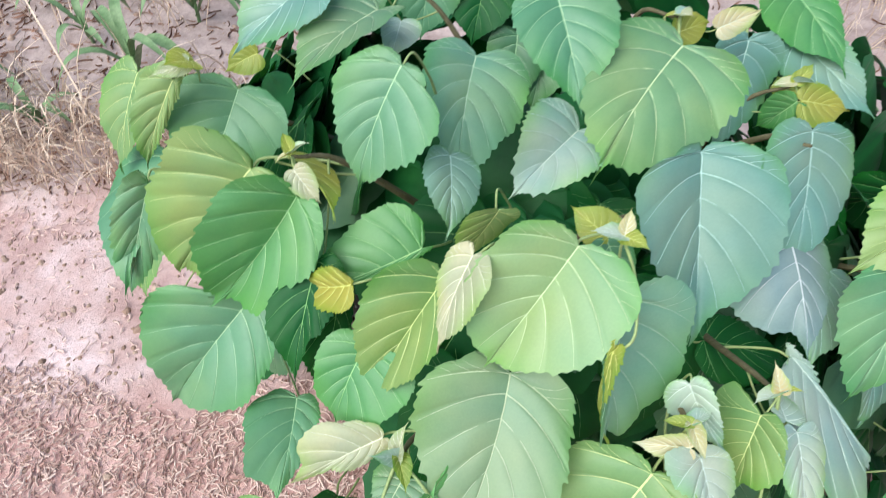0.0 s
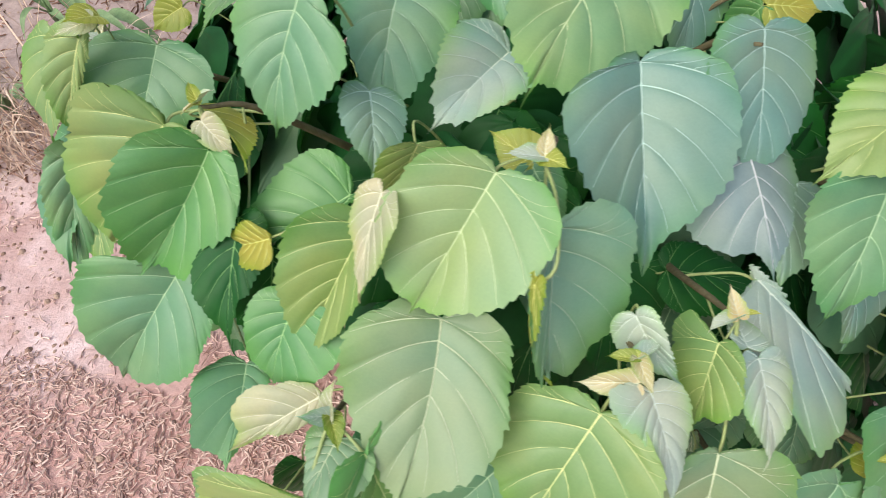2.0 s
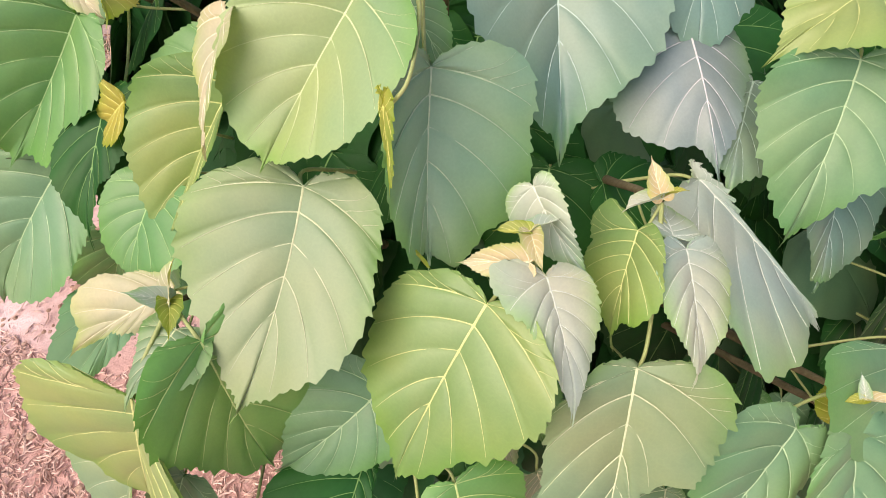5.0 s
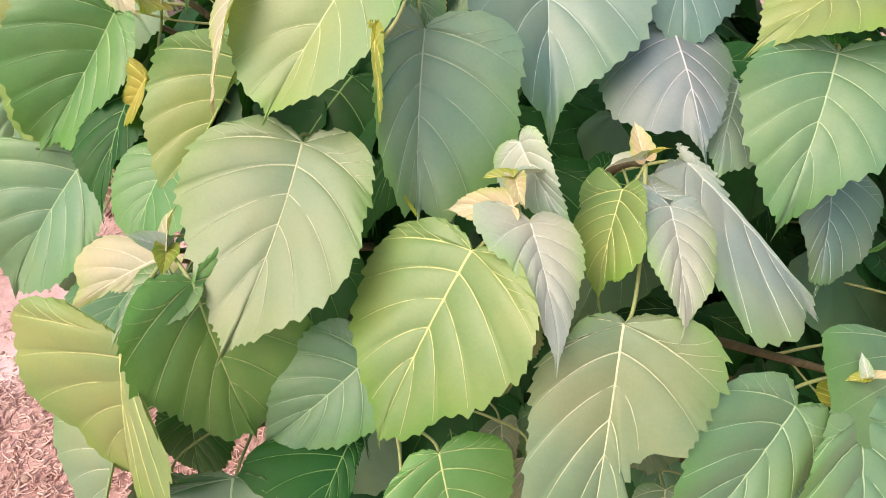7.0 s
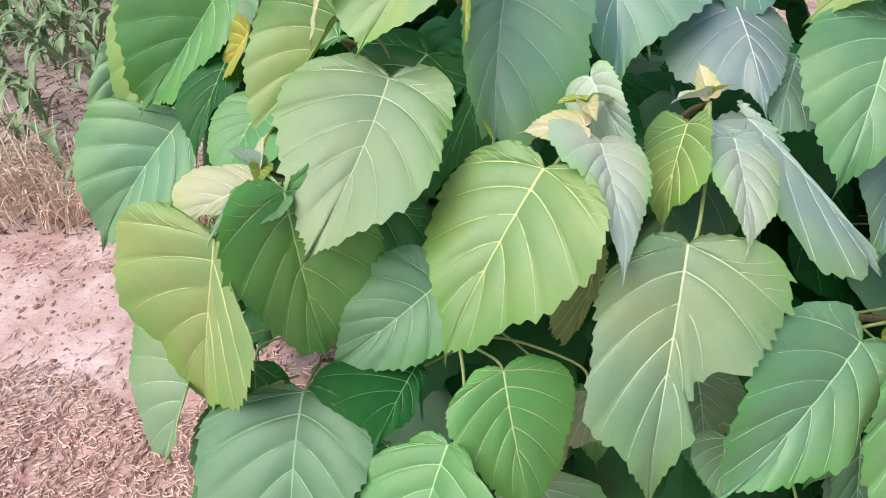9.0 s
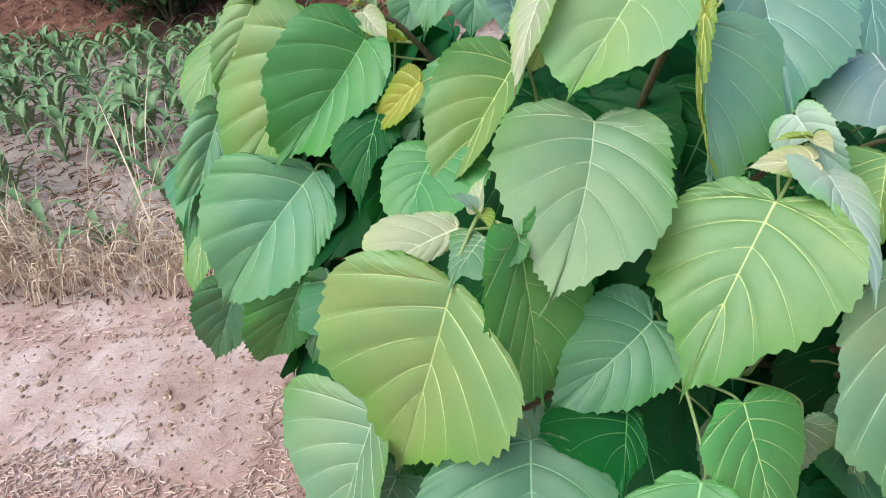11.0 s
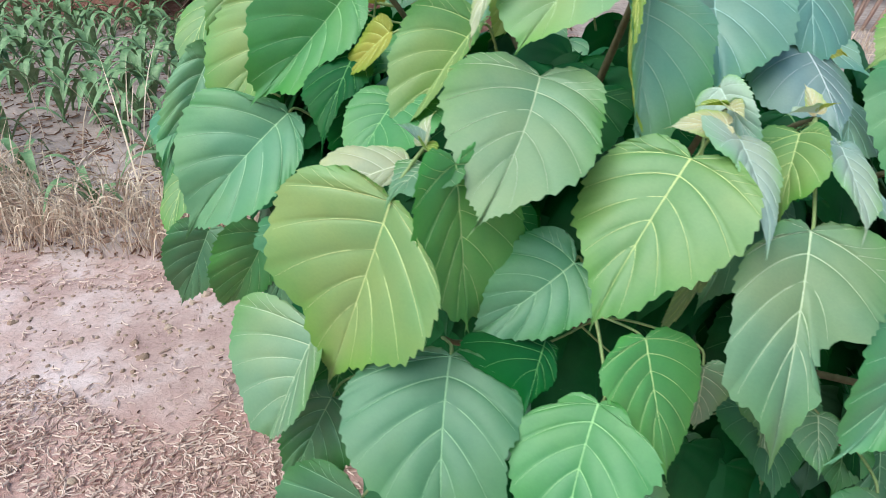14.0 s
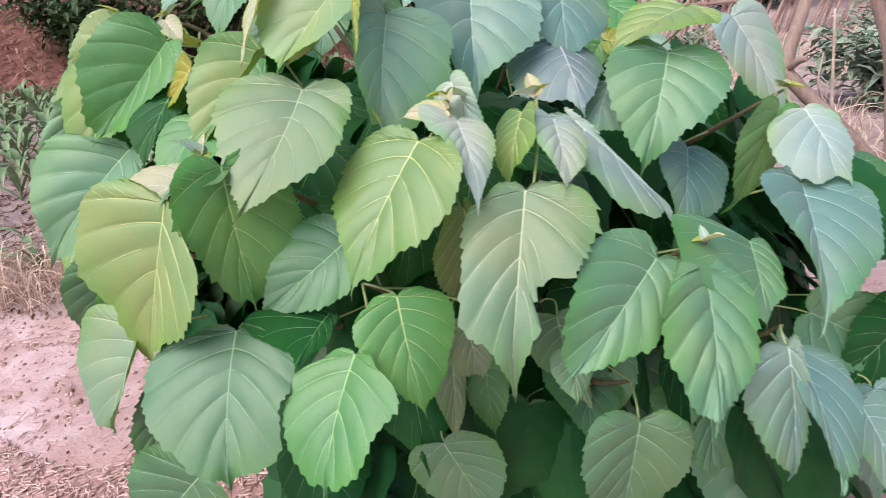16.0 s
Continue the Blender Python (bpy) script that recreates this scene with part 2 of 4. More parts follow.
# ---- mesh helpers ----
def mesh_of(name, verts, faces, mats, which=None, smooth=True):
    me = bpy.data.meshes.new(name)
    me.from_pydata([tuple(v) for v in verts], [], faces)
    for m in mats:
        me.materials.append(m)
    if which is not None:
        me.polygons.foreach_set("material_index", which)
    if smooth:
        me.polygons.foreach_set("use_smooth", [True] * len(faces))
    me.update()
    return me


def part(name, me, parent, label=""):
    ob = new(name, me)
    ob.parent = parent
    return tagged(ob, label)


def thing(name, at, label, category, group="", kind=""):
    ob = new(name)
    ob.empty_display_size = 0.05
    ob.location = at
    return tagged(ob, label, category, group, kind)


def smooth_path(points, steps=6):
    """Catmull-Rom through the points."""
    p = [Vector(q) for q in points]
    p = [p[0] * 2 - p[1]] + p + [p[-1] * 2 - p[-2]]
    out = []
    for k in range(1, len(p) - 2):
        for s in range(steps):
            t = s / steps
            out.append(0.5 * ((2 * p[k]) + (p[k + 1] - p[k - 1]) * t + (2 * p[k - 1] - 5 * p[k] + 4 * p[k + 1] - p[k + 2]) * t * t
                              + (3 * p[k] - p[k - 1] - 3 * p[k + 1] + p[k + 2]) * t ** 3))
    return out + [p[-2]]


def tube(path, radii, sides=7, knots=0.0, seed=0):
    """Verts and faces of a closed tapering tube along the path."""
    rnd = random.Random(seed)
    verts, faces = [], []
    n = len(path)
    side = Vector((0.31, 0.95, 0.05))
    for i, c in enumerate(path):
        way = (path[min(i + 1, n - 1)] - path[max(i - 1, 0)]).normalized()
        side = (side - way * side.dot(way)).normalized()
        up = way.cross(side)
        f = i / (n - 1) * (len(radii) - 1)
        k = min(int(f), len(radii) - 2)
        r = radii[k] + (radii[k + 1] - radii[k]) * (f - k)
        for s in range(sides):
            a = 2 * math.pi * s / sides
            verts.append(c + (side * math.cos(a) + up * math.sin(a)) * r * (1 + knots * rnd.uniform(-1, 1)))
    for i in range(n - 1):
        for s in range(sides):
            a, b = i * sides + s, i * sides + (s + 1) % sides
            faces.append((a, b, b + sides, a + sides))
    faces.append(tuple(range(sides))[::-1])
    faces.append(tuple(range((n - 1) * sides, n * sides)))
    return verts, faces


# ---- the ground: one sheet to the horizon ----
def ground_height(x, y):
    h = 0.012 * noise.noise(Vector((x * 2.1, y * 2.1, 0))) + 0.006 * noise.noise(Vector((x * 7, y * 7, 3)))
    h += 0.004 * noise.noise(Vector((x * 19, y * 19, 5)))
    if y > 1.25:
        h += 0.03 * min(1, (y - 1.25) / 0.2) * noise.noise(Vector((x * 3, y * 3, 7)))
    h += 0.75 * max(0.0, min(1.0, (y - 5.0 - 0.25 * noise.noise(Vector((x * 0.8, 1, 1)))) / 1.6)) ** 1.2 * max(0.0, min(1.0, (1.2 - x) / 1.5))
    return h


def build_ground():
    xs = np.concatenate([[-900, -300, -100, -40, -20, -12], np.arange(-8, -2.2, 0.25), np.arange(-2.2, 1.8, 0.05), np.arange(1.8, 8, 0.25), [12, 20, 40, 100, 300, 900]])
    ys = np.concatenate([[-900, -300, -100, -40, -12, -6, -3, -1.5, -0.8], np.arange(-0.4, 2.6, 0.05), np.arange(2.6, 9, 0.2), [10, 12, 16, 25, 40, 100, 300, 900]])
    verts = [(float(x), float(y), ground_height(x, y) if abs(x) < 12 and abs(y) < 12 else (0.0 if y < 12 or x > 0 else 0.75)) for y in ys for x in xs]
    w = len(xs)
    faces = [(j * w + i, j * w + i + 1, (j + 1) * w + i + 1, (j + 1) * w + i) for j in range(len(ys) - 1) for i in range(w - 1)]
    return tagged(new("ground", mesh_of("ground", verts, faces, [SOIL])), "pale trodden clay path beside a field and a red-brown bank", "ground", kind="structure")


build_ground()

# ---- the shrub ----
SHRUB = thing("shrub", (0.28, 0.80, 0.0), "bushy shrub with large heart-shaped serrated green leaves", "shrub")
ROOT = Vector(SHRUB.location)
# the ends of its shoots, each with a bud of young leaves
SHOOTS = [(0.24, 0.25, 0.845), (0.345, 0.29, 0.83), (-0.045, 0.235, 0.80), (-0.17, 0.53, 0.935), (0.165, 0.37, 0.985), (0.525, 0.195, 0.67),
          (0.31, 0.76, 0.965), (0.52, 0.78, 0.84), (-0.37, 0.76, 0.865), (0.72, 0.46, 0.78), (-0.06, 0.86, 0.95), (0.13, 0.17, 0.66),
          (0.63, 0.20, 0.55), (-0.02, 0.20, 0.60), (0.45, 0.20, 0.48), (-0.24, 0.47, 0.60), (-0.42, 0.68, 0.58), (0.40, 0.52, 0.96)]
PATHS = []


def build_stems():
    rnd = random.Random(5)
    for k, tip in enumerate(SHOOTS):
        tip = Vector(tip)
        foot = ROOT + Vector((rnd.uniform(-0.06, 0.06), rnd.uniform(-0.06, 0.06), -0.02))
        out = (tip - ROOT) * Vector((1, 1, 0))
        low = foot + out * 0.12 + Vector((0, 0, tip.z * 0.35))
        high = foot + out * 0.50 + Vector((rnd.uniform(-0.02, 0.02), rnd.uniform(0, 0.04), tip.z * 0.68))
        near = tip - out.normalized() * 0.07 - Vector((0, 0, 0.055))
        path = smooth_path([foot, low, high, near, tip - Vector((0, 0, 0.004))], 7)
        PATHS.append(path)
        v, f = tube([p - ROOT for p in path], [0.013, 0.010, 0.007, 0.004, 0.002], 7, 0.06, k)
        part("stem", mesh_of("stem", v, f, [BARK]), SHRUB, "slender greenish-brown stem")


build_stems()

HALF = [(0, 0), (0.15, -0.07), (0.50, -0.10), (0.84, -0.02), (1.0, 0.13), (1.0, 0.29), (0.90, 0.46), (0.70, 0.63), (0.41, 0.78), (0.135, 0.905), (0.035, 0.985), (0, 1.09)]
OUTLINE = smooth_path([(x, y, 0) for x, y in HALF], 8)
VEINS = (0.18, 0.37, 0.50, 0.60, 0.69, 0.775)


def outline(t):
    f = t * (len(OUTLINE) - 1)
    k = min(int(f), len(OUTLINE) - 2)
    return OUTLINE[k].lerp(OUTLINE[k + 1], f - k)


class Blade:
    """The surface of one leaf: halves folded along the rib, an arched rib, quilting between the side veins, a wavy rim."""

    def __init__(self, length, left, right, fold, arch=0.035, droop=0.12, quilt=1.0, wave=1.0, bite=None, rim=None, seed=0):
        self.l, self.w = length, (left, right)
        self.fold = tuple(radians(a) for a in fold) if isinstance(fold, tuple) else (radians(fold), radians(fold))
        self.arch, self.droop, self.quilt, self.wave, self.bite = arch, droop, quilt, wave, bite
        self.rim = ((rim[0],) + tuple(rim[1:6]) + (1.0,), (rim[0],) + tuple(rim[6:11]) + (1.0,)) if rim else None
        rnd = random.Random(seed)
        self.ph = [rnd.uniform(0, 6.28) for _ in range(6)]
        self.teeth = rnd.uniform(0.85, 1.15)
        self.bow = rnd.uniform(-0.03, 0.03)
        self.saw, k = [0.0] * 100, 3
        while k < 92:
            # one tooth: a slow rise and a rounded drop, of uneven width and size
            n, h = rnd.choice((2, 3, 3, 3, 4)), rnd.uniform(0.024, 0.050)
            for q in range(n):
                self.saw[k + q] = h * ((q + 1) / n) - 0.019
            k += n

    def at(self, side, t, u, tooth=0.0):
        l, w = self.l, self.w[side]
        e = outline(t)
        rib = max(0.0, (t - 0.36) / 0.64) ** 1.45
        ex, ey = e.x * w, e.y * l
        if self.rim:
            # uneven outline: stretches of the rim, tip to base, about the blade's middle
            q = float(np.interp(math.degrees(math.atan2(max(ex, 0), ey - 0.36 * l)), (0, 14, 35, 65, 100, 140, 180), self.rim[side]))
            ex, ey = ex * q, 0.36 * l + (ey - 0.36 * l) * q
        if self.bite and self.bite[0] == side:
            d = abs(t - self.bite[1]) / self.bite[2]
            if d < 1:
                ex *= 1 - self.bite[3] * (1 - d ** 4)
        if tooth:
            ex += tooth * l * 0.9 * math.sin(math.pi * min(1, t * 1.15)) ** 0.5
            ey += tooth * l * 0.6
        x = ex * u
        y = rib * l + (ey - rib * l) * u - 0.17 * l * u * (1 - u) * min(1, max(0.1, (t - 0.25) * 5))
        v = y / l
        k = min(1.4, abs(x) / max(w, 1e-4))
        z = 0.0
        # quilting between the side veins
        edges = (0.0,) + VEINS + (1.0,)
        for a, b in zip(edges, edges[1:]):
            if a <= t < b:
                f = (t - a) / (b - a)
                z += self.quilt * 0.021 * l * math.sin(math.pi * f) ** 0.5 * math.sin(math.pi * min(1, u * 0.86 + 0.06)) ** 0.6 * (1 - 0.45 * t) * min(1, t / 0.3)
        # faint cross ribs between the side veins
        z += self.quilt * 0.0016 * l * math.sin(u * 46 + self.ph[2 + side] + 3 * math.sin(t * 19)) * u * (1 - u) * 4
        z -= self.droop * w * k * k
        z += self.wave * 0.022 * l * u * u * math.sin(t * 11 + self.ph[side]) + self.wave * 0.010 * l * u ** 3 * math.sin(t * 27 + self.ph[2 + side])
        z += self.arch * l * 4 * v * (1 - v) - 0.10 * l * max(0, v - 0.8) ** 2 * 5 + 0.05 * l * math.sin(v * 4 + self.ph[4]) * k * (1 if side else -1) * 0.5
        z += k * w * math.sin(self.fold[side])
        s = 1 if side == 0 else -1
        x = s * abs(x) * math.cos(self.fold[side]) * (1 if ex >= 0 else -1) + self.bow * l * 4 * v * (1 - v)
        return Vector((x, y, z))

    def mesh(self, mat, rows=126, cols=9):
        # the two halves share no points, so that they meet in a crisp crease along the rib
        verts, faces = [], []
        for side in (0, 1):
            base = len(verts)
            for i in range(rows + 1):
                t = i / rows
                tooth = float(np.interp(84 * t, range(100), self.saw)) * self.teeth * (1.5 if rows < 40 else 1.0) if 0.04 < t < 0.965 else 0.0
                for j in range(cols + 1):
                    verts.append(self.at(side, t, j / cols, tooth * (j / cols) ** 6))
            for i in range(rows):
                for j in range(cols):
                    a = base + i * (cols + 1) + j
                    q = (a, a + 1, a + cols + 2, a + cols + 1)
                    faces.append(q if side == 0 else q[::-1])
        me = mesh_of("blade", verts, faces, [mat])
        edge = me.attributes.new("margin", "FLOAT", "POINT")
        edge.data.foreach_set("value", [(j / cols) ** 3.0 * (0.55 + 0.45 * math.sin(i / rows * 9 + self.ph[5])) for _ in (0, 1) for i in range(rows + 1) for j in range(cols + 1)])
        return me

    def vein_mesh(self, mat):
        verts, faces = [], []
        scale = min(1.2, 0.35 + self.l / 0.20 * 0.65)

        def strip(line, w0, w1, across):
            b, n = len(verts), len(line)
            for i, c in enumerate(line):
                f = i / (n - 1)
                w = (w0 + (w1 - w0) * f) * scale
                way = (line[min(i + 1, n - 1)] - line[max(i - 1, 0)])
                out = way.cross(Vector((0, 0, 1)))
                out = out.normalized() if out.length > 1e-9 else across
                verts.extend((c - out * w + Vector((0, 0, 0.0001)), c + Vector((0, 0, 0.0004 + w * 0.4)), c + out * w + Vector((0, 0, 0.0001))))
            for i in range(n - 1):
                a = b + 3 * i
                faces.extend(((a, a + 1, a + 4, a + 3), (a + 1, a + 2, a + 5, a + 4)))

        rib = [self.at(0, 0.36 + 0.64 * i / 22, 0.0) for i in range(22)]
        strip(rib, 0.0015, 0.0003, Vector((1, 0, 0)))
        for side in (0, 1):
            for k, t in enumerate(VEINS):
                w = 0.00105 if k == 1 else 0.00082 - 0.00004 * k
                strip([self.at(side, t + (0.012 * (i / 11) ** 2 if t > 0.3 else 0), 0.97 * i / 11) for i in range(12)], w, 0.00012, Vector((0, 1, 0)))
            # branches of the side veins, bending out to the rim
            for t0, u0, t1 in ((0.37, 0.30, 0.245), (0.37, 0.52, 0.285), (0.37, 0.74, 0.325)):
                line = []
                for i in range(8):
                    f = i / 7
                    line.append(self.at(side, t0 + (t1 - t0) * f ** 0.8, u0 + (0.96 - u0) * f ** 1.25) + Vector((0, 0, 0.0002)))
                strip(line, 0.00028, 0.00008, Vector((0, 1, 0)))
        return mesh_of("venation", verts, faces, [mat])


CENTRES = []
WORDS = {"young": "fresh yellow-green leaf", "mid": "mid-green leaf with pale veins", "deep": "deep green leaf, crown shade put into its colour", "fresh": "fresh green leaf with pale veins", "light": "light green glossy leaf, some sky haze in its colour", "soft": "soft green hanging leaf", "shade": "dull grey-green leaf, shade put into its colour",
         "pale": "pale greyish-green leaf, sheen put into its colour", "mist": "grey-green leaf with pale veins, sky gleam in its colour", "blue": "green leaf with bluish sky sheen in its colour", "silver": "pale silvery-green leaf, young or with sheen in its colour", "purple": "lilac-grey twisted leaf", "lime": "small lime-yellow young leaf or folded leaf edge",
         "cream": "creamy unfolding young leaf or folded leaf rim"}


def leaf(tone, base, length, left, right, fold, turn, petiole=True, label=True, rows=126, **shape):
    """One leaf of the shrub: where its stalk meets the blade, its length, the widths of its two halves, the angle of the halves, its turn."""
    seed = 37 * len(CENTRES) + 5
    m = pose(*base, *turn)
    CENTRES.append(m @ Vector((0, length * 0.4, 0)))
    blade = Blade(length, left, right, fold, seed=seed, **shape)
    ob = part("leaf", blade.mesh(LEAF[tone], rows), SHRUB, WORDS[tone] if label else "")
    ob.matrix_basis = Matrix.Translation(-ROOT) @ m
    part("venation", blade.vein_mesh(VEIN[tone]), ob)
    if petiole:
        b = Vector(base)
        inv = m.inverted()
        node_at = min((p for path in PATHS for p in path[8:]), key=lambda p: (p - b).length + (0.3 if (p - b).length < 0.02 else 0) + 3 * max(0, (inv @ p).z + 0.012) + 2.5 * max(0, b.y + 0.015 - p.y))
        way = node_at - b
        if way.length > 0.13:
            way = (Vector((0.28, 1.0, 0.3)) - b).normalized() * 0.10
        far = inv @ (b + way)
        d = far.length
        start = Vector((0, 0.004, -0.0005))
        near = Vector((0, -0.55, -0.6)) * min(d * 0.35, 0.03)
        path = smooth_path([start, start + near, far.lerp(near, 0.45) - Vector((0, 0, d * 0.06)), far], 5)
        r = 0.0011 + 0.0052 * length
        v, f = tube(path, [r * 0.85, r * 0.8, r], 6)
        part("petiole", mesh_of("petiole", v, f, [PETIOLE]), ob, "pale leaf stalk")
    return ob


leaf("light", (0.125, 0.369, 0.972), 0.149, 0.082, 0.095, (20, 40), (-45, -22, 151), rim=(0.89, 1.1, 1.16, 1.07, 0.84, 0.84, 1.02, 1.01, 1.02, 0.93, 1.01))
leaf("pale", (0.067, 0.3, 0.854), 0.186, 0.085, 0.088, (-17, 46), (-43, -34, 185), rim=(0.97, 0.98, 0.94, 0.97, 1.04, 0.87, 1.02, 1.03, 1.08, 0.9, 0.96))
leaf("mid", (-0.165, 0.495, 0.903), 0.183, 0.085, 0.078, (16, 54), (-69, -42, 179), rim=(0.94, 1.1, 1.02, 1.11, 0.96, 0.92, 0.95, 1.16, 0.77, 0.95, 0.89))
leaf("young", (0.001, 0.392, 0.887), 0.165, 0.071, 0.068, (40, 52), (-49, -13, 144), rim=(0.84, 1.03, 1.01, 1.01, 1.0, 0.92, 1.0, 1.06, 1.06, 1.0, 0.82))
leaf("soft", (-0.242, 0.454, 0.758), 0.203, 0.105, 0.098, (11, 36), (-59, -36, 165), rim=(1.0, 1.0, 1.03, 1.04, 0.95, 0.61, 1.09, 1.08, 1.05, 0.83, 0.72))
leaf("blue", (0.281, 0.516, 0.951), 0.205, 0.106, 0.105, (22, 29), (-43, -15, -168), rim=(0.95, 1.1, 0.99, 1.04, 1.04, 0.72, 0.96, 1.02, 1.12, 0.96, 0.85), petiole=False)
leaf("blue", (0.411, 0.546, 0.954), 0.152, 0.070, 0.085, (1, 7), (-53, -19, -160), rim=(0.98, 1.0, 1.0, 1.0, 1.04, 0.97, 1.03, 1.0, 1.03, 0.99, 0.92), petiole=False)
leaf("light", (0.296, 0.688, 0.966), 0.249, 0.078, 0.098, (13, 7), (-8, -13, 148), rim=(0.87, 1.0, 1.09, 1.02, 0.94, 0.97, 1.02, 1.04, 1.0, 0.98, 0.99))
leaf("mist", (0.043, 0.718, 0.93), 0.209, 0.066, 0.074, (17, 13), (-8, -20, 175), rim=(0.88, 0.96, 0.98, 0.99, 1.03, 0.99, 1.06, 0.99, 1.07, 1.04, 0.96))
leaf("soft", (-0.043, 0.569, 1.025), 0.154, 0.058, 0.066, (10, 15), (-60, -9, 150), rim=(0.9, 0.99, 0.93, 0.91, 1.1, 0.9, 1.04, 0.96, 1.08, 1.11, 0.71))
# silver tone stands for the lilac-white sheen on this leaf
leaf("silver", (0.158, 0.575, 0.929), 0.151, 0.058, 0.06, (23, 37), (4, -25, 141), rim=(0.86, 0.99, 1.0, 1.01, 0.98, 1.03, 1.05, 1.06, 1.02, 0.94, 1.04))
leaf("soft", (-0.286, 0.731, 0.866), 0.16, 0.082, 0.078, (13, 15), (-44, -25, -183), rim=(1.0, 1.0, 0.98, 1.04, 1.01, 0.89, 1.0, 1.0, 0.95, 1.06, 0.93))
leaf("soft", (0.133, 0.7, 1.028), 0.138, 0.06, 0.065, 13, (-33, 7, -171))
leaf("mist", (0.173, 0.34, 0.928), 0.174, 0.065, 0.088, (46, 6), (-59, -15, -164), rim=(0.68, 1.05, 1.04, 1.04, 0.95, 0.9, 1.08, 1.04, 1.19, 0.91, 1.03), quilt=1.3)
leaf("young", (0.206, 0.217, 0.803), 0.18, 0.084, 0.082, (9, 9), (-51, -8, 142), rim=(0.97, 0.92, 0.9, 0.98, 0.94, 0.84, 1.09, 0.95, 1.0, 1.05, 0.91))
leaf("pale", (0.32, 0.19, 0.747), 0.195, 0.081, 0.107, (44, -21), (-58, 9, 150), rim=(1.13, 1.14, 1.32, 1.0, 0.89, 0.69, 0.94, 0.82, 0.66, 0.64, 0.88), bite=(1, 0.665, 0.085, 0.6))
leaf("soft", (0.463, 0.175, 0.661), 0.178, 0.075, 0.052, (12, 16), (-46, -42, 164), rim=(0.93, 1.11, 1.09, 0.97, 0.98, 0.89, 0.97, 0.97, 1.1, 0.91, 0.95))
leaf("young", (0.326, 0.273, 0.814), 0.084, 0.066, 0.032, 9, (-59, 26, 120), rim=(1.23, 1.08, 0.93, 0.81, 0.67, 1.21, 1.08, 1.44, 1.5, 1.18, 1.04))
leaf("silver", (0.36, 0.258, 0.807), 0.1, 0.033, 0.037, 9, (-37, -21, -164), quilt=1.3)
leaf("silver", (0.4, 0.359, 0.779), 0.192, 0.132, 0.008, (23, 0), (-39, 7, -132), rim=(0.89, 0.95, 1.23, 1.29, 0.6, 0.98, 1.0, 1.0, 1.0, 1.0, 1.0))
leaf("silver", (0.25, 0.227, 0.82), 0.093, 0.041, 0.036, 9, (-42, -15, -153), rim=(1.22, 1.0, 0.65, 0.65, 0.69, 1.38, 1.08, 1.03, 0.99, 1.03, 0.93), quilt=1.3)
leaf("soft", (0.542, 0.432, 0.844), 0.169, 0.08, 0.084, (21, 3), (-51, -9, 162), rim=(1.0, 1.09, 0.97, 1.0, 1.03, 0.86, 0.99, 0.83, 0.92, 0.97, 1.07))
leaf("young", (0.579, 0.49, 0.894), 0.135, 0.059, 0.074, 9, (-17, -7, 120), quilt=2.2)
leaf("young", (-0.069, 0.168, 0.768), 0.201, 0.103, 0.113, (-7, 50), (-85, -18, 177), rim=(1.1, 1.05, 0.93, 1.15, 1.03, 0.91, 0.94, 0.89, 1.01, 0.95, 0.72))
leaf("fresh", (-0.013, 0.199, 0.795), 0.176, 0.071, 0.087, (18, 8), (-77, -4, -136), rim=(0.83, 1.03, 0.94, 0.87, 1.02, 1.0, 1.11, 1.11, 1.11, 0.88, 1.0))
leaf("soft", (0.11, 0.206, 0.692), 0.129, 0.053, 0.051, (8, 20), (-43, -42, 146))
leaf("shade", (-0.009, 0.129, 0.627), 0.174, 0.099, 0.082, (8, 8), (-47, 1, -180), rim=(0.87, 1.06, 1.04, 1.05, 0.99, 0.78, 1.05, 1.25, 0.85, 0.9, 0.67))
leaf("mid", (0.127, 0.089, 0.613), 0.153, 0.067, 0.067, (13, 11), (-47, 7, -206), rim=(0.79, 1.09, 1.1, 1.01, 0.96, 0.72, 1.08, 1.14, 0.92, 1.02, 0.66))
leaf("fresh", (0.172, 0.136, 0.654), 0.122, 0.056, 0.065, (6, -2), (-57, -3, -155), rim=(1.04, 1.09, 1.01, 0.91, 1.0, 0.81, 1.11, 1.11, 0.94, 0.97, 0.87))
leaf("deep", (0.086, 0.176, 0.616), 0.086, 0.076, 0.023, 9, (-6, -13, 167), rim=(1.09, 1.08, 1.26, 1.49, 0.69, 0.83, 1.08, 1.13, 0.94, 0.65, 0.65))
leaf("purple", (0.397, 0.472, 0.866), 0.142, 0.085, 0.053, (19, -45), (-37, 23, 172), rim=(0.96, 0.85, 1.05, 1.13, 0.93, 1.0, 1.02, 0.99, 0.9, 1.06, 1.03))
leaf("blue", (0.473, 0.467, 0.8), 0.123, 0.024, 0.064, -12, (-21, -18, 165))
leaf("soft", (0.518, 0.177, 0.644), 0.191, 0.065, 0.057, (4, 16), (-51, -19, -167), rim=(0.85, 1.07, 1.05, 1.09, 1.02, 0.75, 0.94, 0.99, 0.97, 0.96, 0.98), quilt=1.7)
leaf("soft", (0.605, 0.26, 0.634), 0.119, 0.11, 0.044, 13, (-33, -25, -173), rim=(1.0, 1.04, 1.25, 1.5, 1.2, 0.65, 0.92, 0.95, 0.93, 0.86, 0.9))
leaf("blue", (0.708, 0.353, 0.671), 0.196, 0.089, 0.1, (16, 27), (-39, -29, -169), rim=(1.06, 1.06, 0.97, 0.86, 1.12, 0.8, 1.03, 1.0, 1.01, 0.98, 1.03))
